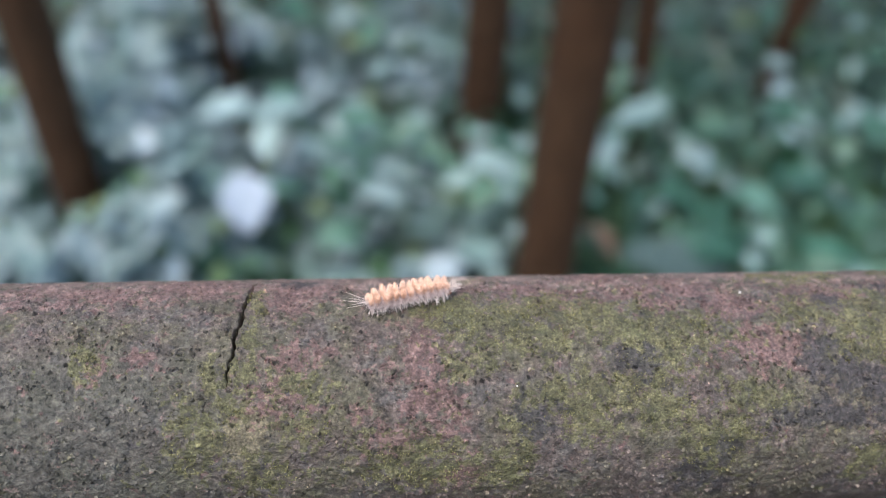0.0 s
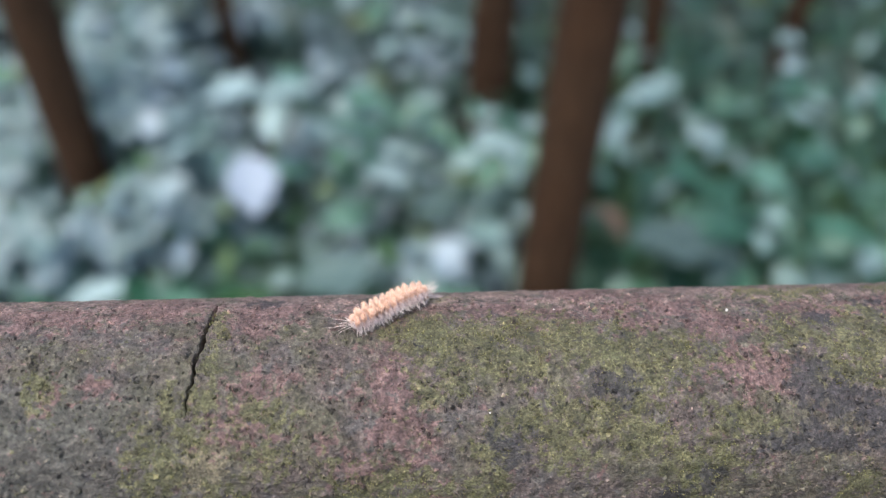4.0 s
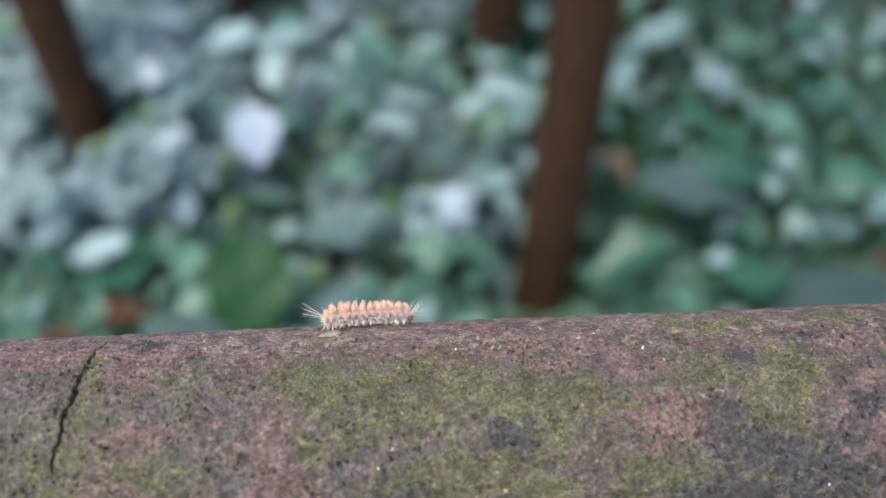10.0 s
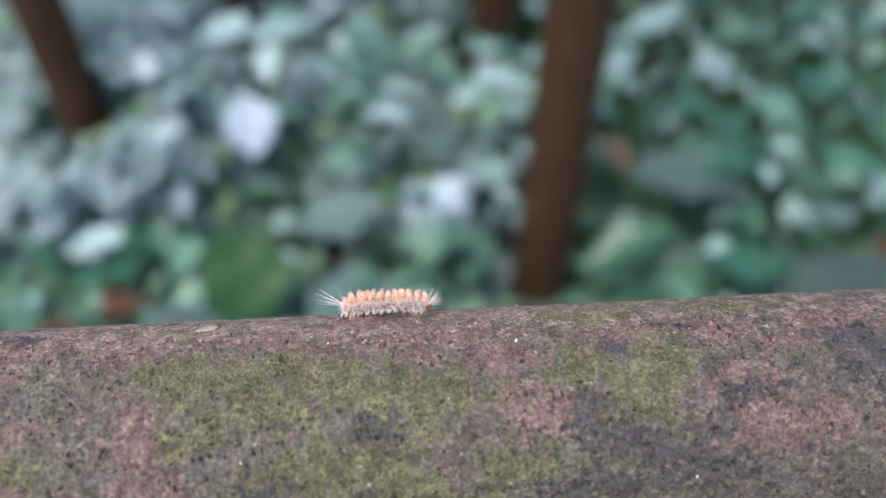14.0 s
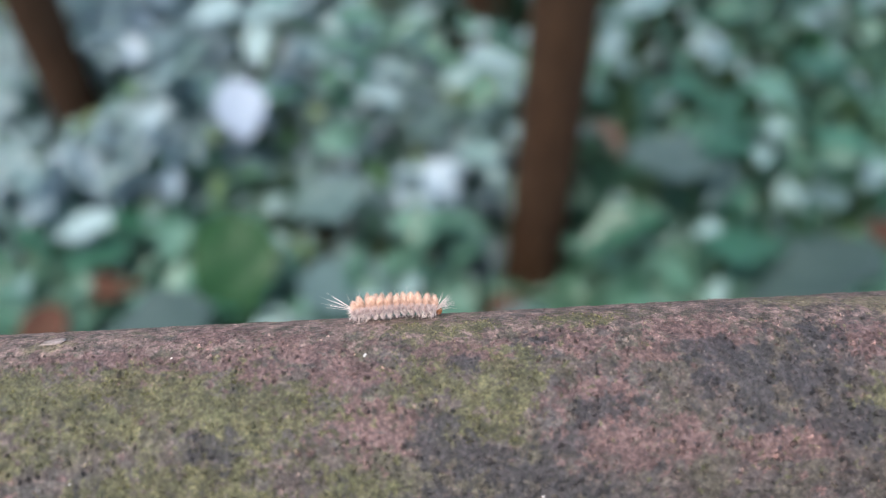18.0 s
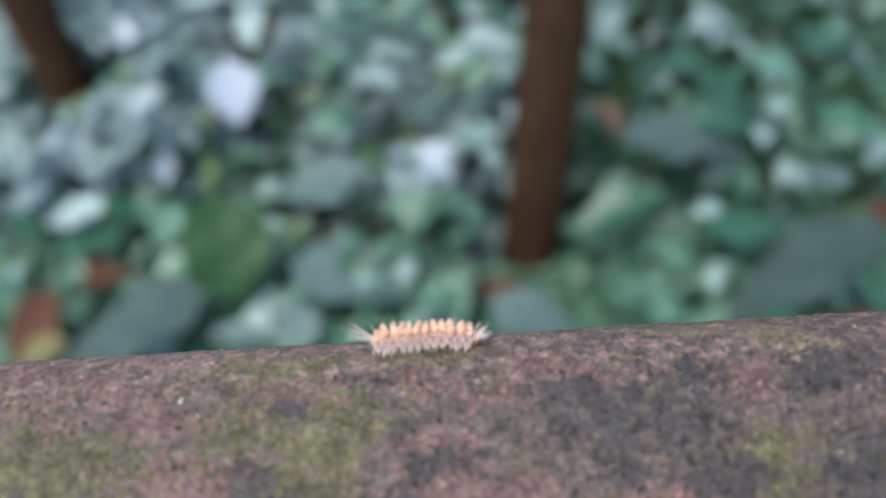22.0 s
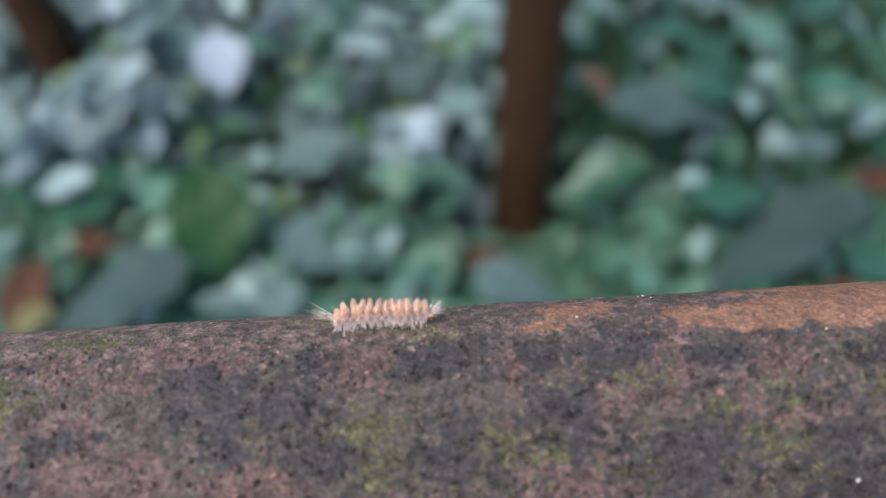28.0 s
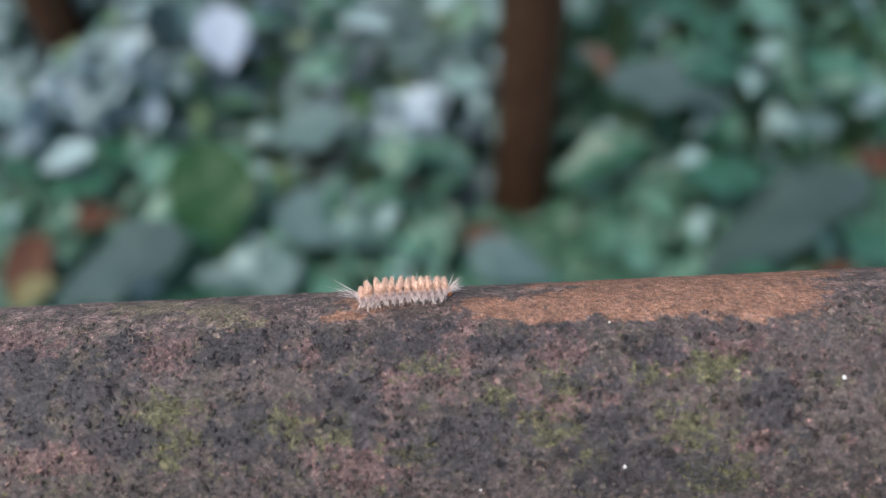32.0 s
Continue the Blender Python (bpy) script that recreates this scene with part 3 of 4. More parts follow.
def build_crust():
    """Small raised flakes and grains of crust all over the weathered rail."""
    rng = np.random.RandomState(15)
    n = 70000
    X, S = rng.uniform(-68, 338, n), rng.uniform(-35, 45, n)
    keep = (fbm(X / 2.2 + 20, S / 2.2 + 20, 83, 4, 0.7) > -0.12) & (stain_field(ORANGE, X, S, 41) < 0.22 + 0.5 * rng.uniform(0, 1, n) ** 5) & (crack_depth(X, S) < 0.3)
    X, S = X[keep], S[keep]
    m = len(X)
    a = S / 1000 / RAIL_R
    up = np.stack([np.zeros(m), -np.sin(a), np.cos(a)], 1)
    side = np.stack([np.zeros(m), -np.cos(a), -np.sin(a)], 1)
    along = np.tile([1.0, 0, 0], (m, 1))
    relief = rail_relief(X, S)
    centre = up * (RAIL_R + relief / 1000)[:, None] + along * (X / 1000)[:, None]
    w = rng.uniform(0.00014, 0.00042, m) * (0.6 + 1.5 * rng.uniform(0, 1, m) ** 4) * (1 + 0.35 * np.clip((X - 130) / 110, 0, 1)) * (1 - 0.55 * np.clip((-6 - S) / 10, 0, 1))
    h = w * rng.uniform(0.5, 1.2, m) * (1 - 0.5 * np.clip((-6 - S) / 10, 0, 1))
    turn = rng.uniform(0, 6.283, m)
    rows = []
    for k in range(4):
        q = turn + k * 1.571
        stretch = w * rng.uniform(0.7, 1.3, m)
        rows.append(centre + (along * np.cos(q)[:, None] + side * np.sin(q)[:, None]) * stretch[:, None] - up * 0.00025)
    for k in range(2):
        q = turn + k * 3.1416 + 0.6
        rows.append(centre + (along * np.cos(q)[:, None] + side * np.sin(q)[:, None]) * (w * 0.45)[:, None] + up * (h * rng.uniform(0.7, 1.1, m))[:, None])
    V = np.stack(rows, 1).reshape(-1, 3)
    b = np.arange(m)[:, None] * 6
    F = np.concatenate([b + t for t in ([0, 1, 4], [1, 5, 4], [1, 2, 5], [2, 3, 5], [3, 4, 5], [3, 0, 4])])
    me = bpy.data.meshes.new("lichen_crust")
    me.from_pydata(V.tolist(), [], F.tolist())
    XX, SS = np.repeat(X, 6), np.repeat(S, 6)
    add_stain_fields(me, XX, SS, np.ones(len(XX), dtype=bool))
    me.materials.append(CRUST)
    tagged(new("lichen_crust", me), "flaky grains of lichen crust on the rail", "lichen", kind="stuff")


build_crust()


def lump_mesh(name, size, seed, squash=(1, 1, 0.6), ragged=0.35):
    rng = random.Random(seed)
    bm = bmesh.new()
    bmesh.ops.create_icosphere(bm, subdivisions=2, radius=1)
    off = Vector((rng.random() * 9, rng.random() * 9, 0))
    for v in bm.verts:
        v.co = v.co * (1 + ragged * noise.noise(v.co * (1.3 if ragged < 0.5 else 2.6) + off))
        v.co = Vector((v.co.x * squash[0], v.co.y * squash[1], v.co.z * squash[2])) * size
    me = bpy.data.meshes.new(name)
    bm.to_mesh(me)
    bm.free()
    me.polygons.foreach_set("use_smooth", [True] * len(me.polygons))
    return me


def build_grit():
    # small specks that lie on the rail: x, s, size in mm
    for x, s, size in ((63.6, 9.6, 0.45), (311.2, 8.3, 0.62), (272.4, -4.5, 0.32), (272.7, 22.1, 0.55), (247.6, 25.5, 0.5), (101.1, -4.5, 0.35), (130.7, 23.2, 0.4), (103.7, -24.0, 0.35), (51.4, 16.5, 0.3), (244.6, -22.0, 0.4), (243.4, -20.8, 0.28), (245.6, -19.6, 0.25), (230.4, -11.9, 0.4), (235.9, -3.0, 0.35), (100.9, -4.1, 0.4), (66.2, -6.1, 0.3)):
        ob = new("grit", lump_mesh("grit", size * 0.62 / 1000, int(x)))
        ob.data.materials.append(GRIT)
        ob.matrix_world = on_rail(x, s, size * 0.0002) @ pose(0, 0, 0, 0, 0, x * 7 % 180)
        tagged(ob, "tiny white speck of grit on the rail", "grit", "specks on the rail")
    for x, s, size in ((8.0, 13.0, 0.5), (293.3, 0.7, 0.45), (103.7, 26.4, 0.6), (205.0, 14.0, 0.4)):
        ob = new("grit", lump_mesh("grit", size * 0.62 / 1000, int(x)))
        ob.data.materials.append(DARK_GRIT)
        ob.matrix_world = on_rail(x, s, size * 0.0002)
        tagged(ob, "tiny black speck of dirt on the rail", "grit", "specks on the rail")
    for x, s, size in ((42.9, -14.0, 2.0), (288.6, -24.7, 1.1)):
        ob = new("husk", lump_mesh("husk", size / 1000, int(x), (1.0, 0.75, 0.04), 0.9))
        ob.data.materials.append(HUSK)
        ob.matrix_world = on_rail(x, s, 0.0001) @ pose(0, 0, 0, 0, 0, 20)
        tagged(ob, "thin pale papery husk stuck to the rail", "husk")


build_grit()

# ---- trees ----


def tube(points, radii, sides=10):
    """A tapered tube along points, as arrays of rows x sides x 3."""
    pts = [Vector(p) for p in points]
    rows = []
    for i, p in enumerate(pts):
        d = (pts[min(i + 1, len(pts) - 1)] - pts[max(i - 1, 0)]).normalized()
        q = d.to_track_quat("Z", "Y")
        rows.append([p + q @ Vector((math.cos(k * 2 * math.pi / sides), math.sin(k * 2 * math.pi / sides), 0)) * radii[i] for k in range(sides)])
    return np.array([[tuple(v) for v in row] for row in rows])


def crown_mesh(seed, spread, low, high, count):
    rng = np.random.RandomState(seed)
    clump = rng.normal(0, 1, (26, 3)) * np.array([spread * 0.45, spread * 0.45, (high - low) * 0.25]) + np.array([0, 0, (low + high) / 2])
    pick = rng.randint(0, len(clump), count)
    c = clump[pick] + rng.normal(0, 0.16, (count, 3))
    u = rng.normal(0, 1, (count, 3))
    u /= np.linalg.norm(u, axis=1)[:, None]
    v = np.cross(u, rng.normal(0, 1, (count, 3)))
    v /= np.linalg.norm(v, axis=1)[:, None]
    s = rng.uniform(0.04, 0.07, count)[:, None]
    V = np.stack([c - u * s, c + v * s * 0.5, c + u * s, c - v * s * 0.5], 1).reshape(-1, 3)
    F = np.arange(count * 4).reshape(-1, 4)
    me = bpy.data.meshes.new("crown")
    me.from_pydata(V.tolist(), [], F.tolist())
    return me


def build_tree(x, y, radius, lean_x, lean_y, seed, label):
    rng = random.Random(seed)
    tree = thing_empty("tree", Matrix.Translation((x, y, GROUND)), label, "tree", "trees of the wood")
    n, sides, height = 34, 26, 5.2
    z = np.concatenate([np.linspace(-0.06, 0.3, 10, endpoint=False), np.linspace(0.3, height, n - 10)])
    a = np.linspace(0, 2 * math.pi, sides, endpoint=False)
    Z, A = np.meshgrid(z, a, indexing="ij")
    r = radius * (1 - 0.02 * Z) + radius * 0.2 * np.exp(-np.maximum(Z, 0) / 0.07) * (0.6 + 0.4 * np.sin(A * 4 + seed))
    r = r * (1 + 0.05 * fbm(A * 2.5 + seed, Z * 3 + seed, seed, 3))
    P = np.stack([lean_x * Z + 0.004 * np.sin(Z * 0.9 + seed) + r * np.cos(A), lean_y * Z + r * np.sin(A), Z], -1)
    part_mesh("trunk", grid_mesh("trunk", P, wrap=True), BARK, tree, "dark brown fibrous bark")
    for k in range(5):
        z0 = 3.0 + 0.42 * k
        d = rng.random() * 6.28
        p0 = Vector((lean_x * z0, lean_y * z0, z0))
        out = Vector((math.cos(d), math.sin(d), 0.7))
        pts = [p0, p0 + out * 0.35, p0 + out * 0.75 + Vector((0, 0, 0.1)), p0 + out * 1.05 + Vector((0, 0, 0.3))]
        part_mesh("limb", grid_mesh("limb", tube(pts, [radius * 0.4, radius * 0.28, radius * 0.18, radius * 0.08], 7), wrap=True), BARK, tree)
    ob = part_mesh("crown", crown_mesh(seed, 1.5, 3.2, 5.8, 420), LEAF["mid"], tree, "loose crown of small green leaves")
    ob.location = (lean_x * 4, lean_y * 4, 0)


for row in (
    (0.385, 1.224, 0.0625, 0.020, 0.030, 1, "slim young tree with dark brown bark among broad leaves"),
    (-0.602, 1.480, 0.0540, -0.032, 0.008, 2, "slim dark tree trunk standing in pale plants"),
    (-0.306, 1.980, 0.027, -0.081, 0.0, 3, "thin dark tree trunk further off in the wood"),
    (0.336, 1.915, 0.060, 0.013, 0.0, 4, "reddish brown tree trunk further off in the wood"),
    (0.817, 1.960, 0.036, -0.088, 0.0, 5, "thin dark brown tree trunk further off in the wood"),
    (1.246, 2.180, 0.038, 0.082, 0.0, 6, "brown tree trunk far off in the wood"),
):
    build_tree(*row)

# ---- plants on the forest floor ----


def blade_mesh(name, width, fold, droop, tip, seed, point=1.25):
    """A leaf blade of length 1 along x from its stalk, with a folded midrib, drooping tip and wavy edge."""
    rng = np.random.RandomState(seed)
    u = np.linspace(0, 1, 11)
    v = np.linspace(-1, 1, 9)
    U, V = np.meshgrid(u, v, indexing="ij")
    half = width * 0.5 * np.sin(np.pi * np.clip(U, 0, 1) ** tip) ** (0.75 + (point - 0.75) * U) * (1 + 0.10 * np.sin(U * 7 + seed * 2 + np.sign(V)))
    wave = 0.03 * np.sin(U * 11 + seed) * np.abs(V) ** 2 + 0.02 * np.sin(U * 19 + V * 3 + seed)
    ribs = 0.008 * np.cos(U * 34 - np.abs(V) * 9)
    X = U - 0.10 * np.abs(V) * (1 - U) * (tip < 0.75)
    Y = V * half
    Z = fold * np.abs(V) * half - droop * U ** 2 + wave * half / (width * 0.5) + ribs * half / (width * 0.5)
    me = grid_mesh(name, np.stack([X, Y, Z], -1))
    return me


BLADES = {}
for kind in LEAF:
    BLADES[kind] = []
    for i, (w, fold, droop, tip) in enumerate(((0.58, 0.25, 0.16, 0.75), (0.70, 0.15, 0.10, 0.62), (0.46, 0.35, 0.25, 0.85), (0.64, 0.10, 0.20, 0.7))):
        me = blade_mesh("leaf", w, fold, droop, tip, i + 1) if kind != "glint" else blade_mesh("leaf", 0.80, 0.16, 0.16, 0.8, i + 1, 0.8)
        me.materials.append(LEAF[kind])
        BLADES[kind].append(me)


def add_leaf(plant, rng, kind, at, size, turn, tilt, roll=18, bank=0):
    """A leaf blade round the place at (in the plant's space). Returns the point where its stalk joins."""
    m = pose(0, 0, 0, 0, 0, turn) @ pose(0, 0, 0, bank + rng.uniform(-roll, roll), tilt, 0)
    start = Vector(at) - (m.to_3x3() @ Vector((0.45 * size, 0, 0)))
    blade = part_mesh("leaf", rng.choice(BLADES[kind]), None, plant)
    blade.matrix_basis = Matrix.Translation(start) @ m @ Matrix.Scale(size, 4)
    return start


def add_stalk(plant, ends, thick=0.0034):
    """The branching stalk of a plant, from its root to each leaf."""
    V, F = [], []
    for p in ends:
        mid = Vector((p.x * 0.35, p.y * 0.35, p.z * 0.7))
        rows = tube([(0, 0, -0.03), mid, p], [thick, thick * 0.8, thick * 0.5], 5)
        base = len(V)
        V += [tuple(v) for v in rows.reshape(-1, 3)]
        F += [(base + r * 5 + k, base + r * 5 + (k + 1) % 5, base + r * 5 + 5 + (k + 1) % 5, base + r * 5 + 5 + k) for r in range(2) for k in range(5)]
    part_mesh("stalk", mesh_from("stalk", V, F), STEM, plant)


KEY_LABELS = {"pale": "broad plant with pale leaves, bluish sky sheen painted in", "grey": "broad plant with dull grey-green leaves", "dull": "broad plant with large dull shaded leaves", "mid": "leafy green plant on the forest floor", "dark": "broad plant with dark green leaves in shade", "glint": "plant with a glossy leaf, its white sky reflection painted in", "lime": "small plant with a yellow-green leaf", "green": "plant with one fresh saturated green leaf"}
# leaves that stand out: kind, place, length
LEAVES_NEAR = [
    ("glint", -0.24, 1.41, -1.04, 0.14, -80),
    ("pale", -0.51, 1.09, -1.06, 0.15, 180),
    ("green", -0.22, 0.98, -1.10, 0.23, -80),
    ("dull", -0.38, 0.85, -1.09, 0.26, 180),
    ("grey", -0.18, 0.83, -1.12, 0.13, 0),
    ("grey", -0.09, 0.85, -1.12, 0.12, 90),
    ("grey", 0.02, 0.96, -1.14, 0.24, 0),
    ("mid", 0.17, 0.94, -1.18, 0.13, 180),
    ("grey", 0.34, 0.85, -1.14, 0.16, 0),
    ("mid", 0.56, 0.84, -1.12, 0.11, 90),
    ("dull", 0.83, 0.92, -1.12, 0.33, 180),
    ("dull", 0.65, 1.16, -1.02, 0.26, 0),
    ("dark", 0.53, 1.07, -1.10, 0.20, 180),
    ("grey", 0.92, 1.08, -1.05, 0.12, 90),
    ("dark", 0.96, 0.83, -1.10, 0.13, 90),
]
LEAVES_MIDDLE = [
    ("grey", -0.07, 1.19, -1.12, 0.18, 180),
    ("pale", 0.07, 1.51, -1.10, 0.14, 0),
    ("mid", -0.04, 1.34, -1.10, 0.12, 0),
    ("pale", 0.27, 1.31, -1.10, 0.12, 90),
    ("mid", 0.19, 1.15, -1.15, 0.12, 0),
    ("dark", -0.42, 1.20, -1.15, 0.17, 90),
    ("dark", -0.50, 1.06, -1.10, 0.14, 180),
    ("dark", 0.77, 1.01, -1.10, 0.19, 0),
    ("dull", 0.83, 1.21, -1.05, 0.15, 180),
    ("dark", 1.00, 1.18, -1.02, 0.18, 0),
    ("lime", -0.51, 1.30, -0.97, 0.06, 180),
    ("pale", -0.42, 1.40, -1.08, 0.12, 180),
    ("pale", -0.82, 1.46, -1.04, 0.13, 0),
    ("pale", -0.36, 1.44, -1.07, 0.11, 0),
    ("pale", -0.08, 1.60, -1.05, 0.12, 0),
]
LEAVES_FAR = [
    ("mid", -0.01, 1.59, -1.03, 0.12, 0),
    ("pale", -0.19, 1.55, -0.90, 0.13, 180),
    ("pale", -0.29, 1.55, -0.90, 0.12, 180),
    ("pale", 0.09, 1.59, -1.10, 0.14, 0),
    ("pale", 0.61, 1.45, -0.85, 0.14, 180),
    ("dark", 0.72, 1.40, -1.03, 0.12, 0),
    ("pale", 0.32, 1.48, -1.00, 0.13, 0),
    ("mid", 0.13, 1.65, -1.03, 0.12, 180),
    ("mid", 0.91, 1.37, -1.03, 0.12, 0),
    ("dark", 0.77, 1.23, -1.03, 0.17, 0),
    ("mid", 0.02, 1.70, -1.03, 0.13, 0),
    ("mid", -0.16, 1.46, -1.05, 0.10, 0),
    ("grey", 0.28, 1.39, -1.08, 0.11, 180),
    ("grey", 0.16, 1.36, -1.10, 0.12, 0),
    ("dark", 1.05, 1.45, -1.03, 0.14, 0),
]


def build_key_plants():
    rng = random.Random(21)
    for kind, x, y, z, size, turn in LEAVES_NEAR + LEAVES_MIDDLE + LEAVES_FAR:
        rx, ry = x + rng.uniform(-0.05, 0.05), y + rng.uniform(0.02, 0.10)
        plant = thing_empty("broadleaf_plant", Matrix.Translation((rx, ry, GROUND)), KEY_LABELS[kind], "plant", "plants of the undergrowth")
        facing = kind in ("green", "glint")
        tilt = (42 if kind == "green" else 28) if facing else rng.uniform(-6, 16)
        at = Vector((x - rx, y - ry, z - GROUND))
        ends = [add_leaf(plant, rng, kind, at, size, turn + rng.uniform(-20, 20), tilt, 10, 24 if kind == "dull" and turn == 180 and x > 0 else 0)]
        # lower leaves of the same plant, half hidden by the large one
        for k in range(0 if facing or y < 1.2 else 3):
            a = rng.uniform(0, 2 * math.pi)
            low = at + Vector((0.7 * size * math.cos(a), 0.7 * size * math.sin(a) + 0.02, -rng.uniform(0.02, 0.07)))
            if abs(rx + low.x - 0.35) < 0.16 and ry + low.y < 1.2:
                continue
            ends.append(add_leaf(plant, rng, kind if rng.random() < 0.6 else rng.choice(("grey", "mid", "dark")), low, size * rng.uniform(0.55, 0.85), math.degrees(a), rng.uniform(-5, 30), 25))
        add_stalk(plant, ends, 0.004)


def build_plant_templates():
    out = []
    rng = random.Random(33)
    for k in range(12):
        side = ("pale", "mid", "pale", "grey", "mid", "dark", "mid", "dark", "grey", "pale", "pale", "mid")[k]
        plant = thing_empty("understory_plant", Matrix.Identity(4), KEY_LABELS[side], "plant", "plants of the undergrowth")
        h = rng.uniform(0.24, 0.46)
        ends = []
        for i in range(13):
            ang = i * 137.5 + rng.uniform(-25, 25)
            reach = rng.uniform(0.02, 0.15)
            p = (reach * math.cos(radians(ang)), reach * math.sin(radians(ang)), h * rng.uniform(0.3, 1.15))
            kind = side if rng.random() < (0.8 if side == "pale" else 0.6) else rng.choice(("pale", "mid", "dark", "mid", "dark", "green", "lime"))
            ends.append(add_leaf(plant, rng, kind, p, rng.uniform(0.038, 0.095), ang, rng.uniform(-15, 35), 30))
        add_stalk(plant, ends, 0.0026)
        out.append(plant)
    return out


def build_undergrowth():
    rng = random.Random(7)
    templates = build_plant_templates()
    used = set()
    y = 0.62
    while y < 2.9:
        step = 0.145 + 0.022 * y
        half = 0.40 + 0.50 * y
        x = 0.15 - half
        while x < 0.15 + half:
            px, py = x + rng.uniform(-0.06, 0.06), y + rng.uniform(-0.06, 0.06)
            x += step
            # plants with painted sheen mostly left of the middle, hardly any further off
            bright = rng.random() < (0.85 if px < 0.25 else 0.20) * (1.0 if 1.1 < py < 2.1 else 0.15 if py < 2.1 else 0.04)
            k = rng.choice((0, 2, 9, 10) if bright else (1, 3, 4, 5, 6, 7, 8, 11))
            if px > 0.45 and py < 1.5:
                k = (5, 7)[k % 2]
            turn = rng.uniform(0, 360)
            low = py < 1.3
            if low and rng.random() < (0.45 if -0.3 < px < 0.45 else 0.8) or (0.16 < px < 0.56 and 0.75 < py < 1.22):
                continue
            if before_trunk(px, py):
                continue
            m = Matrix.Translation((px, py, GROUND - (0.12 if low else 0.0))) @ pose(0, 0, 0, 0, 0, turn)
            if k not in used:
                used.add(k)
                templates[k].matrix_world = m
            else:
                copy_thing(templates[k], m)
        y += step
    # low broad plants close to the fence, and green ones thick on the shaded side
    for _ in range(90):
        close = rng.random() < 0.55
        px, py = (rng.uniform(-0.75, 1.15), rng.uniform(0.62, 1.22)) if close else (rng.uniform(0.55, 1.5), rng.uniform(1.22, 2.0))
        k = rng.choice((3, 4, 5, 7, 8, 11) if close else (1, 4, 5, 6, 7, 11))
        if before_trunk(px, py) or (0.16 < px < 0.58 and 0.75 < py < 1.25) or (abs(px + 0.24) < 0.15 and 1.1 < py < 1.45):
            continue
        copy_thing(templates[k], Matrix.Translation((px, py, GROUND - (0.17 if close else 0.06))) @ pose(0, 0, 0, 0, 0, rng.uniform(0, 360)))
    for k in range(len(templates)):
        if k not in used:
            templates[k].matrix_world = Matrix.Translation((-1.6 + 0.3 * k, 4.8, GROUND))


def before_trunk(x, y):
    """Where leaves would stand right before a trunk."""
    hit = (x > 9) | (y > 99)
    for tx, ty, half, deep in ((-0.60, 1.48, 0.10, 0.20), (-0.30, 1.98, 0.08, 0.26), (0.335, 1.915, 0.10, 0.22), (0.80, 1.96, 0.08, 0.24), (1.25, 2.18, 0.09, 0.22)):
        hit = hit | ((abs(x - tx - 0.12 * (ty - y) * (tx < 0) + 0.12 * (ty - y) * (tx > 0.5)) < half) & (y > ty - deep) & (y < ty + 0.03))
    return hit


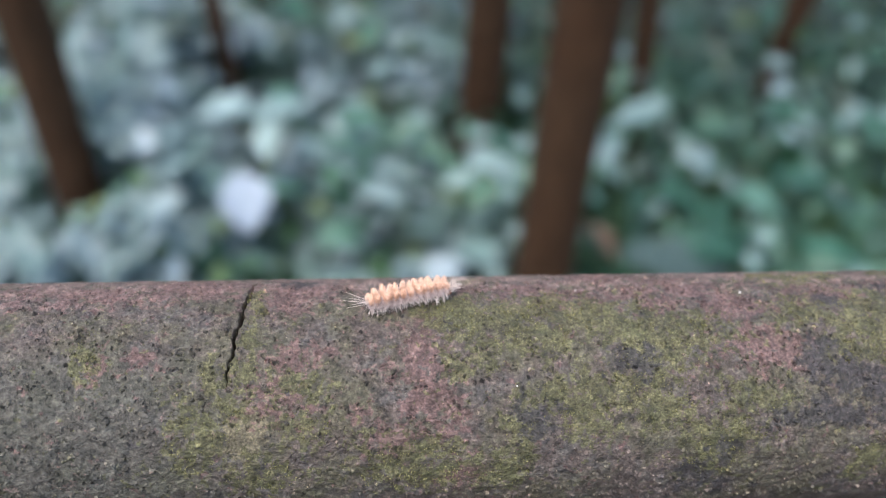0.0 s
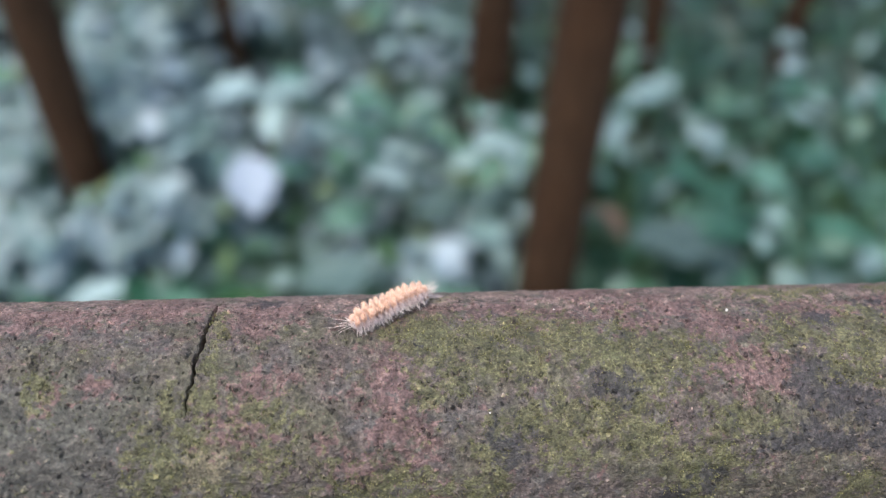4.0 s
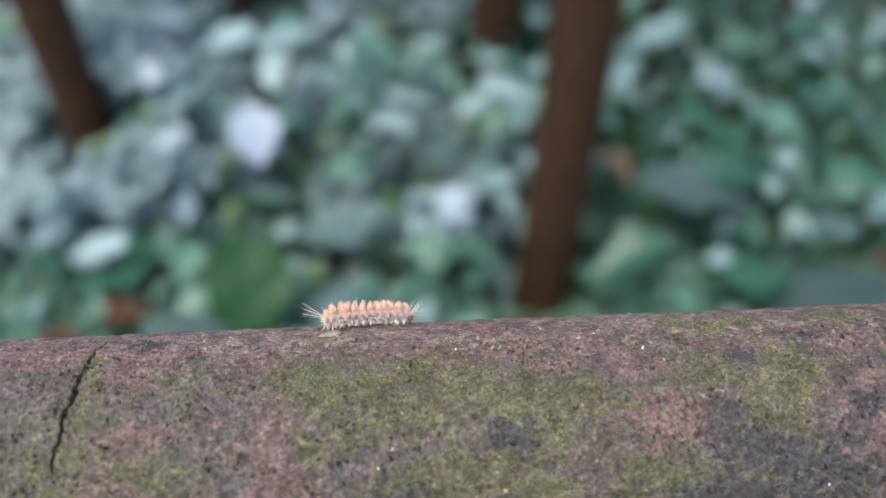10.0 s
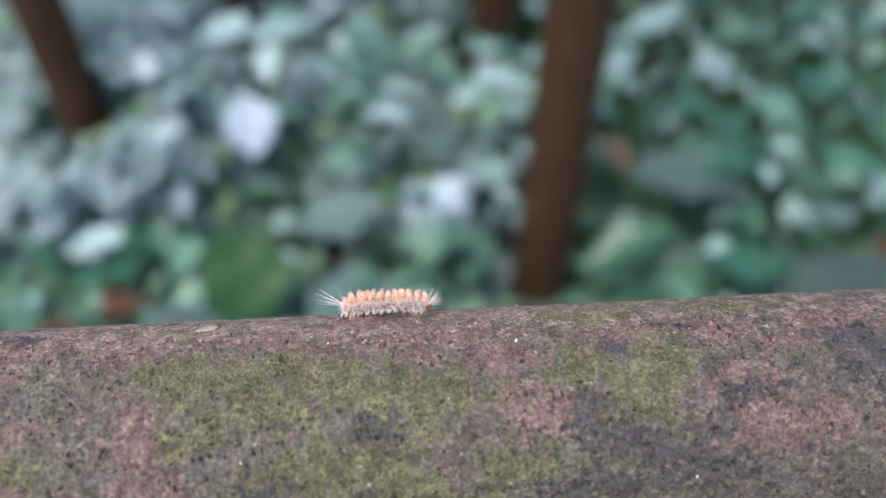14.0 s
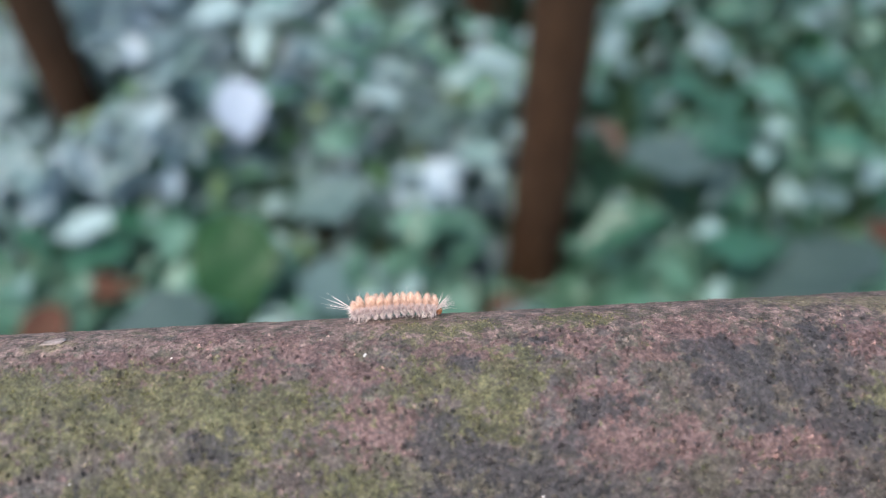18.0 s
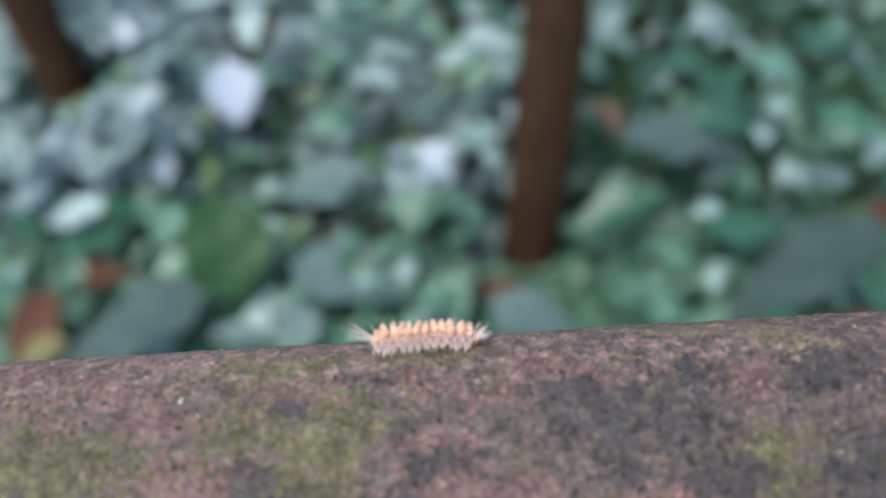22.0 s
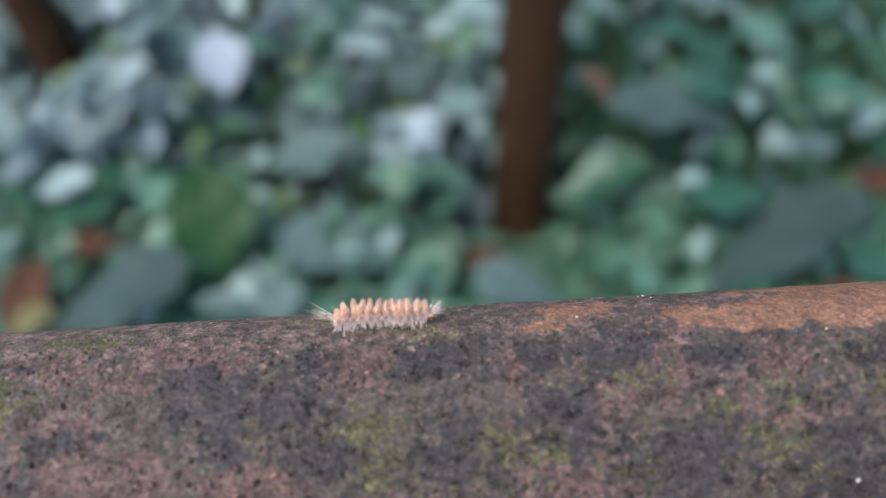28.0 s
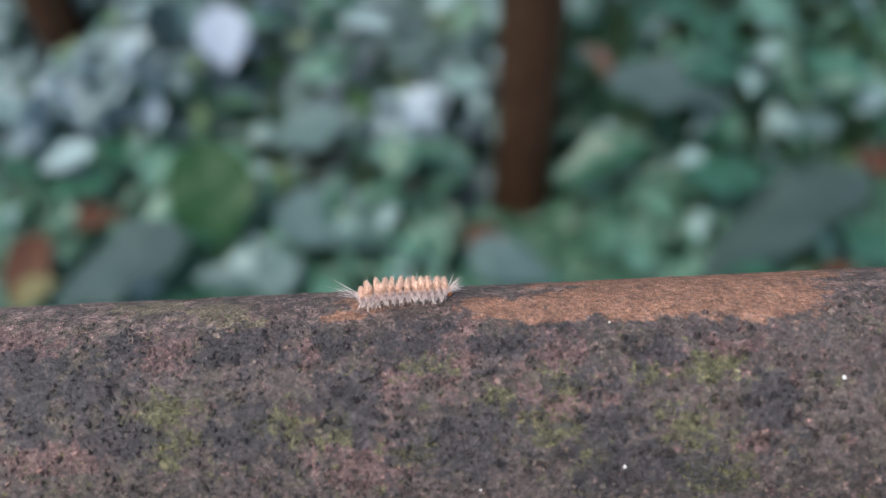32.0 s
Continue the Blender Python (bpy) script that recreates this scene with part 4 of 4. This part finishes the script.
def build_ground_cover(name, label, material, seed, n, big, near, beyond, high=0.30, stand=False):
    """Low leafy cover between the larger plants, from near to beyond; a stand is kept to the left, where sky sheen is
    painted into its leaves.
    """
    rng = np.random.RandomState(seed)
    y = near + (beyond - near) * rng.uniform(0, 1, n) ** 1.3
    x = 0.15 + rng.uniform(-1, 1, n) * (0.75 + 0.62 * y) * rng.uniform(0.3, 1, n) ** 0.3
    clear = (fbm(x * 3.1 + 50, y * 3.1 + 50, 91, 3) > -0.38) & ~before_trunk(x, y)
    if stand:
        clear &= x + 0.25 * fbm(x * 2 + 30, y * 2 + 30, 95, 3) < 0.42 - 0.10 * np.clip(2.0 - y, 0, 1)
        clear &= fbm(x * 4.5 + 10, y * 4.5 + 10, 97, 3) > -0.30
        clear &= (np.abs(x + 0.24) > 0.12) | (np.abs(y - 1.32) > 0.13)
    x, y = x[clear], y[clear]
    n = len(x)
    z = GROUND + 0.01 + high * rng.uniform(0, 1, n) ** (0.6 if stand else 0.9) * (1 + 0.6 * fbm(x * 2 + 9, y * 2 + 9, 92, 2))
    at_root = (np.abs(x - 0.37) < 0.15) & (y > 0.86) & (y < 1.30)
    z = np.where(at_root, GROUND + 0.01 + 0.03 * rng.uniform(0, 1, n), z)
    turn, tilt, size = rng.uniform(0, 6.283, n), rng.normal(0, 0.45, n), np.clip(np.exp(rng.normal(-0.08, 0.42, n)), 0.35, 2.0) * big
    u = np.stack([np.cos(turn) * np.cos(tilt), np.sin(turn) * np.cos(tilt), np.sin(tilt)], 1)
    w = np.stack([-np.sin(turn), np.cos(turn), rng.normal(0, 0.3, n)], 1)
    w = w * rng.uniform(0.5, 1.15, n)[:, None]
    c = np.stack([x, y, z], 1)
    s, up = size[:, None], np.array([0, 0, 1.0])
    # a blade folded along its midrib, with a toothed outline and a drooping tip
    rows = [c]
    for along, wide, lift in ((0.22, 0.30, 0.05), (0.34, 0.27, 0.06), (0.50, 0.34, 0.05), (0.62, 0.24, 0.03), (0.78, 0.20, 0.0)):
        for side in (1, -1):
            rows.append(c + u * s * along + side * w * s * wide + up * s * lift)
    rows += [c + u * s * 0.45 - up * s * 0.04, c + u * s - up * s * 0.16]
    k = len(rows)
    V = np.stack(rows, 1).reshape(-1, 3)
    b = np.arange(n)[:, None] * k
    left, right = [0, 1, 3, 5, 7, 9, 12], [0, 2, 4, 6, 8, 10, 12]
    F = np.concatenate([b + [11, q, p] for p, q in zip(left[:-1], left[1:])] + [b + [11, p, q] for p, q in zip(right[:-1], right[1:])])
    me = bpy.data.meshes.new(name)
    me.from_pydata(V.tolist(), [], F.tolist())
    me.materials.append(material)
    tagged(new(name, me), label, "ground cover", kind="stuff")


def build_litter():
    rng = random.Random(17)
    for kind, x, y, z, size in ((DRY, 0.10, 1.10, -1.18, 0.055), (RUST, -0.55, 0.97, -1.14, 0.13), (RUST, -0.53, 1.00, -1.16, 0.10), (RUST, 1.03, 0.97, -1.10, 0.10), (RUST, 0.88, 0.81, -1.15, 0.10), (RUST, 0.25, 0.92, -1.16, 0.08), (DRY, 0.52, 1.40, -1.12, 0.09), (STRAW, -0.49, 0.84, -1.12, 0.08), (RUST, -0.39, 1.27, -1.15, 0.07), (DRY, 0.13, 1.07, -1.18, 0.045)):
        me = blade_mesh("dry_leaf", 0.55, 0.5, 0.3, 0.8, int(100 * abs(x)))
        me.materials.append(kind)
        ob = new("dry_leaf", me)
        ob.matrix_world = Matrix.Translation((x, y, z)) @ pose(0, 0, 0, rng.uniform(-20, 20), rng.uniform(-15, 15), rng.uniform(0, 360)) @ Matrix.Scale(size * 1.3, 4)
        tagged(ob, "curled brown dead leaf lying among the plants", "dead leaf", "dead leaves")


build_key_plants()
build_undergrowth()
build_ground_cover("ground_cover", "low small-leaved green cover on the forest floor", COVER, 77, 18000, 0.050, 0.55, 2.6, 0.24)
build_ground_cover("deep_ground_cover", "low leaves further off, canopy shade painted in as dark colour", SHADE_COVER, 79, 20000, 0.045, 1.9, 8.0, 0.42)
build_ground_cover("pale_ground_cover", "dense low stand of pale leaves, bluish sky sheen painted in", SHEEN_COVER, 78, 20000, 0.058, 1.22, 2.45, 0.38, True)
build_ground_cover("fresh_ground_cover", "small saturated green leaves scattered in the undergrowth", FRESH_COVER, 80, 1500, 0.050, 1.25, 2.6, 0.34)
build_litter()

# ---- the caterpillar ----


class Hairs:
    """Many thin tapered hairs gathered into one mesh."""

    def __init__(self, seed):
        self.rng, self.v, self.f = random.Random(seed), [], []

    def add(self, root, way, length, r, sag=0.0):
        way = Vector(way).normalized()
        a = way.orthogonal().normalized()
        b = way.cross(a)
        root, base = Vector(root), len(self.v)
        for t, rr in ((0.0, r), (0.55, r * 0.8)):
            p = root + way * (length * t) - Vector((0, 0, sag * t * t * length))
            for k in range(3):
                self.v.append(p + (a * math.cos(k * 2.094) + b * math.sin(k * 2.094)) * rr)
        self.v.append(root + way * length - Vector((0, 0, sag * length)))
        for k in range(3):
            j = (k + 1) % 3
            self.f += [(base + k, base + j, base + 3 + j, base + 3 + k), (base + 3 + k, base + 3 + j, base + 6)]

    def mesh(self, name, material):
        me = mesh_from(name, self.v, self.f)
        me.materials.append(material)
        return me


def ball(name, sx, sy, sz, material, seed=0, rough=0.06, square=2.0):
    bm = bmesh.new()
    bmesh.ops.create_uvsphere(bm, u_segments=16, v_segments=10, radius=1)
    for v in bm.verts:
        k = 1 + rough * noise.noise(v.co * 2.3 + Vector((seed, 0, 0)))
        k /= (abs(v.co.x) ** square + abs(v.co.y) ** square + abs(v.co.z) ** square) ** (1 / square)
        v.co = Vector((v.co.x * sx, v.co.y * sy, v.co.z * sz)) * k
    me = bpy.data.meshes.new(name)
    bm.to_mesh(me)
    bm.free()
    me.polygons.foreach_set("use_smooth", [True] * len(me.polygons))
    me.materials.append(material)
    return me


SEGMENTS = 12
MM = 0.001


def build_caterpillar():
    larva = thing_empty("caterpillar", Matrix.Identity(4), "small hairy caterpillar with peach back tufts and white side hairs", "caterpillar")
    pieces = []
    for i in range(SEGMENTS):
        rng = random.Random(300 + i)
        x = (-7.9 + 1.37 * i) * MM
        fat = (0.75, 0.95, 1.05, 1.1, 1.12, 1.12, 1.12, 1.1, 1.08, 1.05, 0.98, 0.85)[i]
        z = 1.55 * MM
        seg = part_mesh("segment", ball("segment", 0.80 * MM, 1.25 * fat * MM, 1.25 * fat * MM, SKIN, i), None, larva, "pale lilac body ring")
        seg.location = (x, 0, z)
        tall = (0.75, 1.0, 1.1, 1.1, 1.05, 1.0, 0.98, 1.05, 1.12, 1.15, 1.1, 0.9)[i]

        def tuft(name, root, mid, length, spread, wide, count, material, label, solid=True):
            hairs = Hairs(int(root.y * 1e6) + i * 7)
            core = ball("core", wide[0] * 0.78 * MM, wide[1] * 0.80 * MM, length * 0.43 * MM, material, i + root.y * 9e3, 0.35, 3.2)
            q = mid.to_track_quat("Z", "Y")
            if solid:
                hairs.v += [root + q @ (Vector(v.co) + Vector((0, 0, 0.42 * length * MM))) for v in core.vertices]
                hairs.f += [tuple(p.vertices) for p in core.polygons]
            bpy.data.meshes.remove(core)
            for _ in range(count):
                u, w = rng.gauss(0, 1), rng.gauss(0, 1)
                d = mid + q @ Vector((u * spread, w * spread, 0))
                short = 1 - 0.05 * (u * u + w * w)
                hairs.add(root + q @ Vector((u * wide[0] * 0.55, w * wide[1] * 0.55, 0)) * MM, d, length * rng.uniform(0.70, 1.06) * max(short, 0.6) * MM, 0.030 * MM)
            part_mesh(name, hairs.mesh(name, material), None, seg, label)

        plump = (0.40, 0.36, 0.32, 0.34, 0.32, 0.36, 0.36, 0.42, 0.44, 0.46, 0.44, 0.40)[i]
        for side in (-1, 1):
            lean = rng.uniform(-0.20, 0.20) + (i - 5.5) * 0.03
            tuft("dorsal_tuft", Vector((0, side * 0.45 * fat * MM, 0.45 * fat * MM)), Vector((lean, side * 0.34, 1)).normalized(), 2.80 * tall * rng.uniform(0.88, 1.08), 0.07, (plump * 0.88, 0.60), 460, PEACH, "dense peach-orange hair tuft")
            tuft("flank_tuft", Vector((0, side * 1.0 * fat * MM, 0.30 * fat * MM)), Vector((lean, side * 1.0, 0.42)).normalized(), 1.35 * tall, 0.34, (0.46, 0.34), 420, CREAM, "cream hair tuft on the flank", False)
        hairs = Hairs(700 + i)
        for side in (-1, 1):
            for _ in range(70):
                e = rng.uniform(-0.85, 0.65)
                d = Vector((rng.gauss(0, 0.34), side * math.cos(e), math.sin(e) - 0.1))
                hairs.add(Vector((rng.uniform(-0.5, 0.5), side * 1.1 * fat, 0.6 * math.sin(e))) * MM, d, rng.uniform(0.8, 1.9) * MM, 0.016 * MM, rng.uniform(0.0, 0.4))
            for _ in range(5):
                d = Vector((rng.gauss(0, 0.30), side * rng.uniform(0.6, 1.3), -0.75))
                hairs.add(Vector((rng.uniform(-0.5, 0.5), side * 0.9 * fat, -0.5)) * MM, d, rng.uniform(0.9, 1.7) * MM, 0.040 * MM)
            # slim pencils of hair that stand out sideways
            for _ in range(2):
                e, u = rng.uniform(-0.75, 0.25), rng.gauss(0, 0.38)
                mid, root = Vector((u + (i - 5.5) * 0.07, side * math.cos(e), math.sin(e) - 0.1)), Vector((rng.uniform(-0.5, 0.5), side * 1.05 * fat, 0.5 * math.sin(e)))
                long = rng.uniform(1.7, 3.0)
                for _ in range(9):
                    d = mid + Vector((rng.gauss(0, 0.05), rng.gauss(0, 0.05), rng.gauss(0, 0.05)))
                    hairs.add((root + Vector((rng.gauss(0, 0.06), 0, rng.gauss(0, 0.06)))) * MM, d, long * rng.uniform(0.8, 1.05) * MM, 0.030 * MM, 0.1)
        for _ in range(3):
            d = Vector((rng.gauss(0, 0.30) + (i - 5.5) * 0.05, rng.gauss(0, 0.65), 1))
            hairs.add(Vector((0, 0, 1.0 * fat)) * MM, d, rng.uniform(2.6, 4.2) * MM, 0.026 * MM)
        part_mesh("side_hairs", hairs.mesh("side_hairs", WHITE_HAIR), None, seg, "fine whitish lilac side hairs")
        if i in (0, 3, 4, 5, 6, 9, 10, 11):
            for side in (-1, 1):
                thick = 0.32 if i < 8 else 0.20
                leg = part_mesh("leg", ball("leg", thick * MM, thick * MM, 0.68 * MM, CREAM, i), None, seg, "short stubby pale leg")
                leg.location = (0, side * 0.66 * fat * MM, -0.95 * MM)
        pieces.append(seg)
    tail = Hairs(900)
    for _ in range(14):
        d = Vector((-1, tail.rng.gauss(0, 0.28), tail.rng.uniform(0.15, 0.85)))
        tail.add((0, tail.rng.gauss(0, 0.3) * MM, 0.5 * MM), d, tail.rng.uniform(4.6, 8.0) * MM, 0.036 * MM)
    for _ in range(60):
        d = Vector((-1, tail.rng.gauss(0, 0.6), tail.rng.gauss(0.0, 0.45)))
        tail.add((0, tail.rng.gauss(0, 0.4) * MM, 0), d, tail.rng.uniform(1.0, 2.2) * MM, 0.028 * MM)
    part_mesh("tail_hairs", tail.mesh("tail_hairs", WHITE_HAIR), None, pieces[0], "long pale tail hairs")
    head = part_mesh("head", ball("head", 0.70 * MM, 0.80 * MM, 0.82 * MM, HEAD_MAT, 4, 0.02), None, larva, "shiny orange-brown head")
    head.location = (8.35 * MM, 0, 1.1 * MM)
    brush = Hairs(901)
    for _ in range(80):
        d = Vector((1, brush.rng.gauss(0, 0.5), brush.rng.uniform(-0.1, 1.2)))
        brush.add((-0.3 * MM, brush.rng.gauss(0, 0.5) * MM, 0.5 * MM), d, brush.rng.uniform(1.8, 4.8) * MM, 0.028 * MM)
    for _ in range(4):
        d = Vector((0.45, brush.rng.gauss(0, 0.35), 1))
        brush.add((-0.4 * MM, brush.rng.gauss(0, 0.4) * MM, 0.5 * MM), d, brush.rng.uniform(3.2, 4.4) * MM, 0.028 * MM)
    part_mesh("front_hairs", brush.mesh("front_hairs", WHITE_HAIR), None, head, "pale brush of front hairs")
    return larva, pieces + [head]


LARVA, PIECES = build_caterpillar()
# seconds, place along the rail in mm, degrees round it from the top (minus: away), heading
CRAWL = [
    (0.0, 31.2, -6.0, 15, 0), (1.0, 31.2, -7.2, 19, 0), (2.0, 32.2, -8.2, 22, 0), (3.0, 32.9, -9.5, 27, 0), (4.5, 34.0, -13.5, 36, 4), (6.0, 35.9, -18.5, 42, 9),
    (7.0, 39.5, -28.0, 39, 6), (8.0, 42.5, -34.0, 38, 7), (9.0, 45.9, -40.5, 18, 3), (10.0, 49.9, -41.5, 8, 0), (11.0, 55.6, -40.0, 1, 0), (12.0, 63.4, -39.5, 0, 0),
    (13.0, 69.9, -39.0, 0, 0), (14.0, 77.1, -40.0, 1, 0), (15.5, 88.0, -40.0, 2, 0), (17.0, 99.2, -40.0, 3, 0), (18.0, 106.6, -40.0, 1, 0), (19.0, 114.8, -38.6, 0, 0),
    (20.0, 123.3, -36.2, -1, 0), (21.0, 131.6, -34.2, -2, 0), (22.0, 140.3, -32.6, -1, 0), (23.0, 149.9, -31.0, 0, 0), (24.0, 158.9, -31.0, -2, 0), (25.0, 168.3, -30.0, 0, 0),
    (26.5, 181.8, -29.0, 1, 0), (28.0, 195.8, -28.5, 2, 0), (29.0, 205.7, -29.0, 1, 0), (30.0, 216.4, -27.8, 1, 0), (31.0, 225.8, -28.5, 3, 0), (32.0, 235.3, -30.0, 5, 0),
]


def crawl_at(t):
    """Place along the rail, way round it and heading of the body's middle, smoothly between the rows of CRAWL."""
    k = max(i for i, row in enumerate(CRAWL) if row[0] <= t + 1e-6)
    p, q = CRAWL[k], CRAWL[min(k + 1, len(CRAWL) - 1)]
    u = (t - p[0]) / (q[0] - p[0]) if q[0] > p[0] else 0.0
    return [p[j] + (q[j] - p[j]) * u for j in (1, 2, 3, 4)]


def seat(x, a, h, n):
    return on_rail(x, radians(a) * RAIL_R * 1000, 0.0001 + 0.00003 * n) @ pose(0, 0, 0, 0, 0, h) @ pose(0, 0, 0, 0, -0.45 * n, 0)


def motions():
    walk(LARVA, [(t, seat(x, a, h, n)) for t, x, a, h, n in CRAWL])
    # each ring follows the round of the rail, and a slow wave runs through the body as it crawls
    for i, ob in enumerate(PIECES):
        home = Vector(ob.location)
        rows = []
        for k in range(129):
            t = k * 0.25
            w = 2 * math.pi * (t / 1.3 - i / 11)
            x, a, h, n = crawl_at(t)
            on, round_here = home.x * 1000 * math.cos(radians(h)), -home.x * 1000 * math.sin(radians(h))
            flat = on_rail(x, radians(a) * RAIL_R * 1000) @ pose(0, 0, 0, 0, 0, h)
            bent = on_rail(x + on, radians(a) * RAIL_R * 1000 + round_here) @ pose(0, 0, 0, 0, 0, h)
            wave = Vector((0.13 * math.cos(w), 0.10 * math.sin(t * 1.1 + i * 0.4), home.z * 1000 + 0.17 * (1 + math.sin(w)))) * MM
            rows.append((t, flat.inverted() @ bent @ Matrix.Translation(wave)))
        walk(ob, rows)

motions()
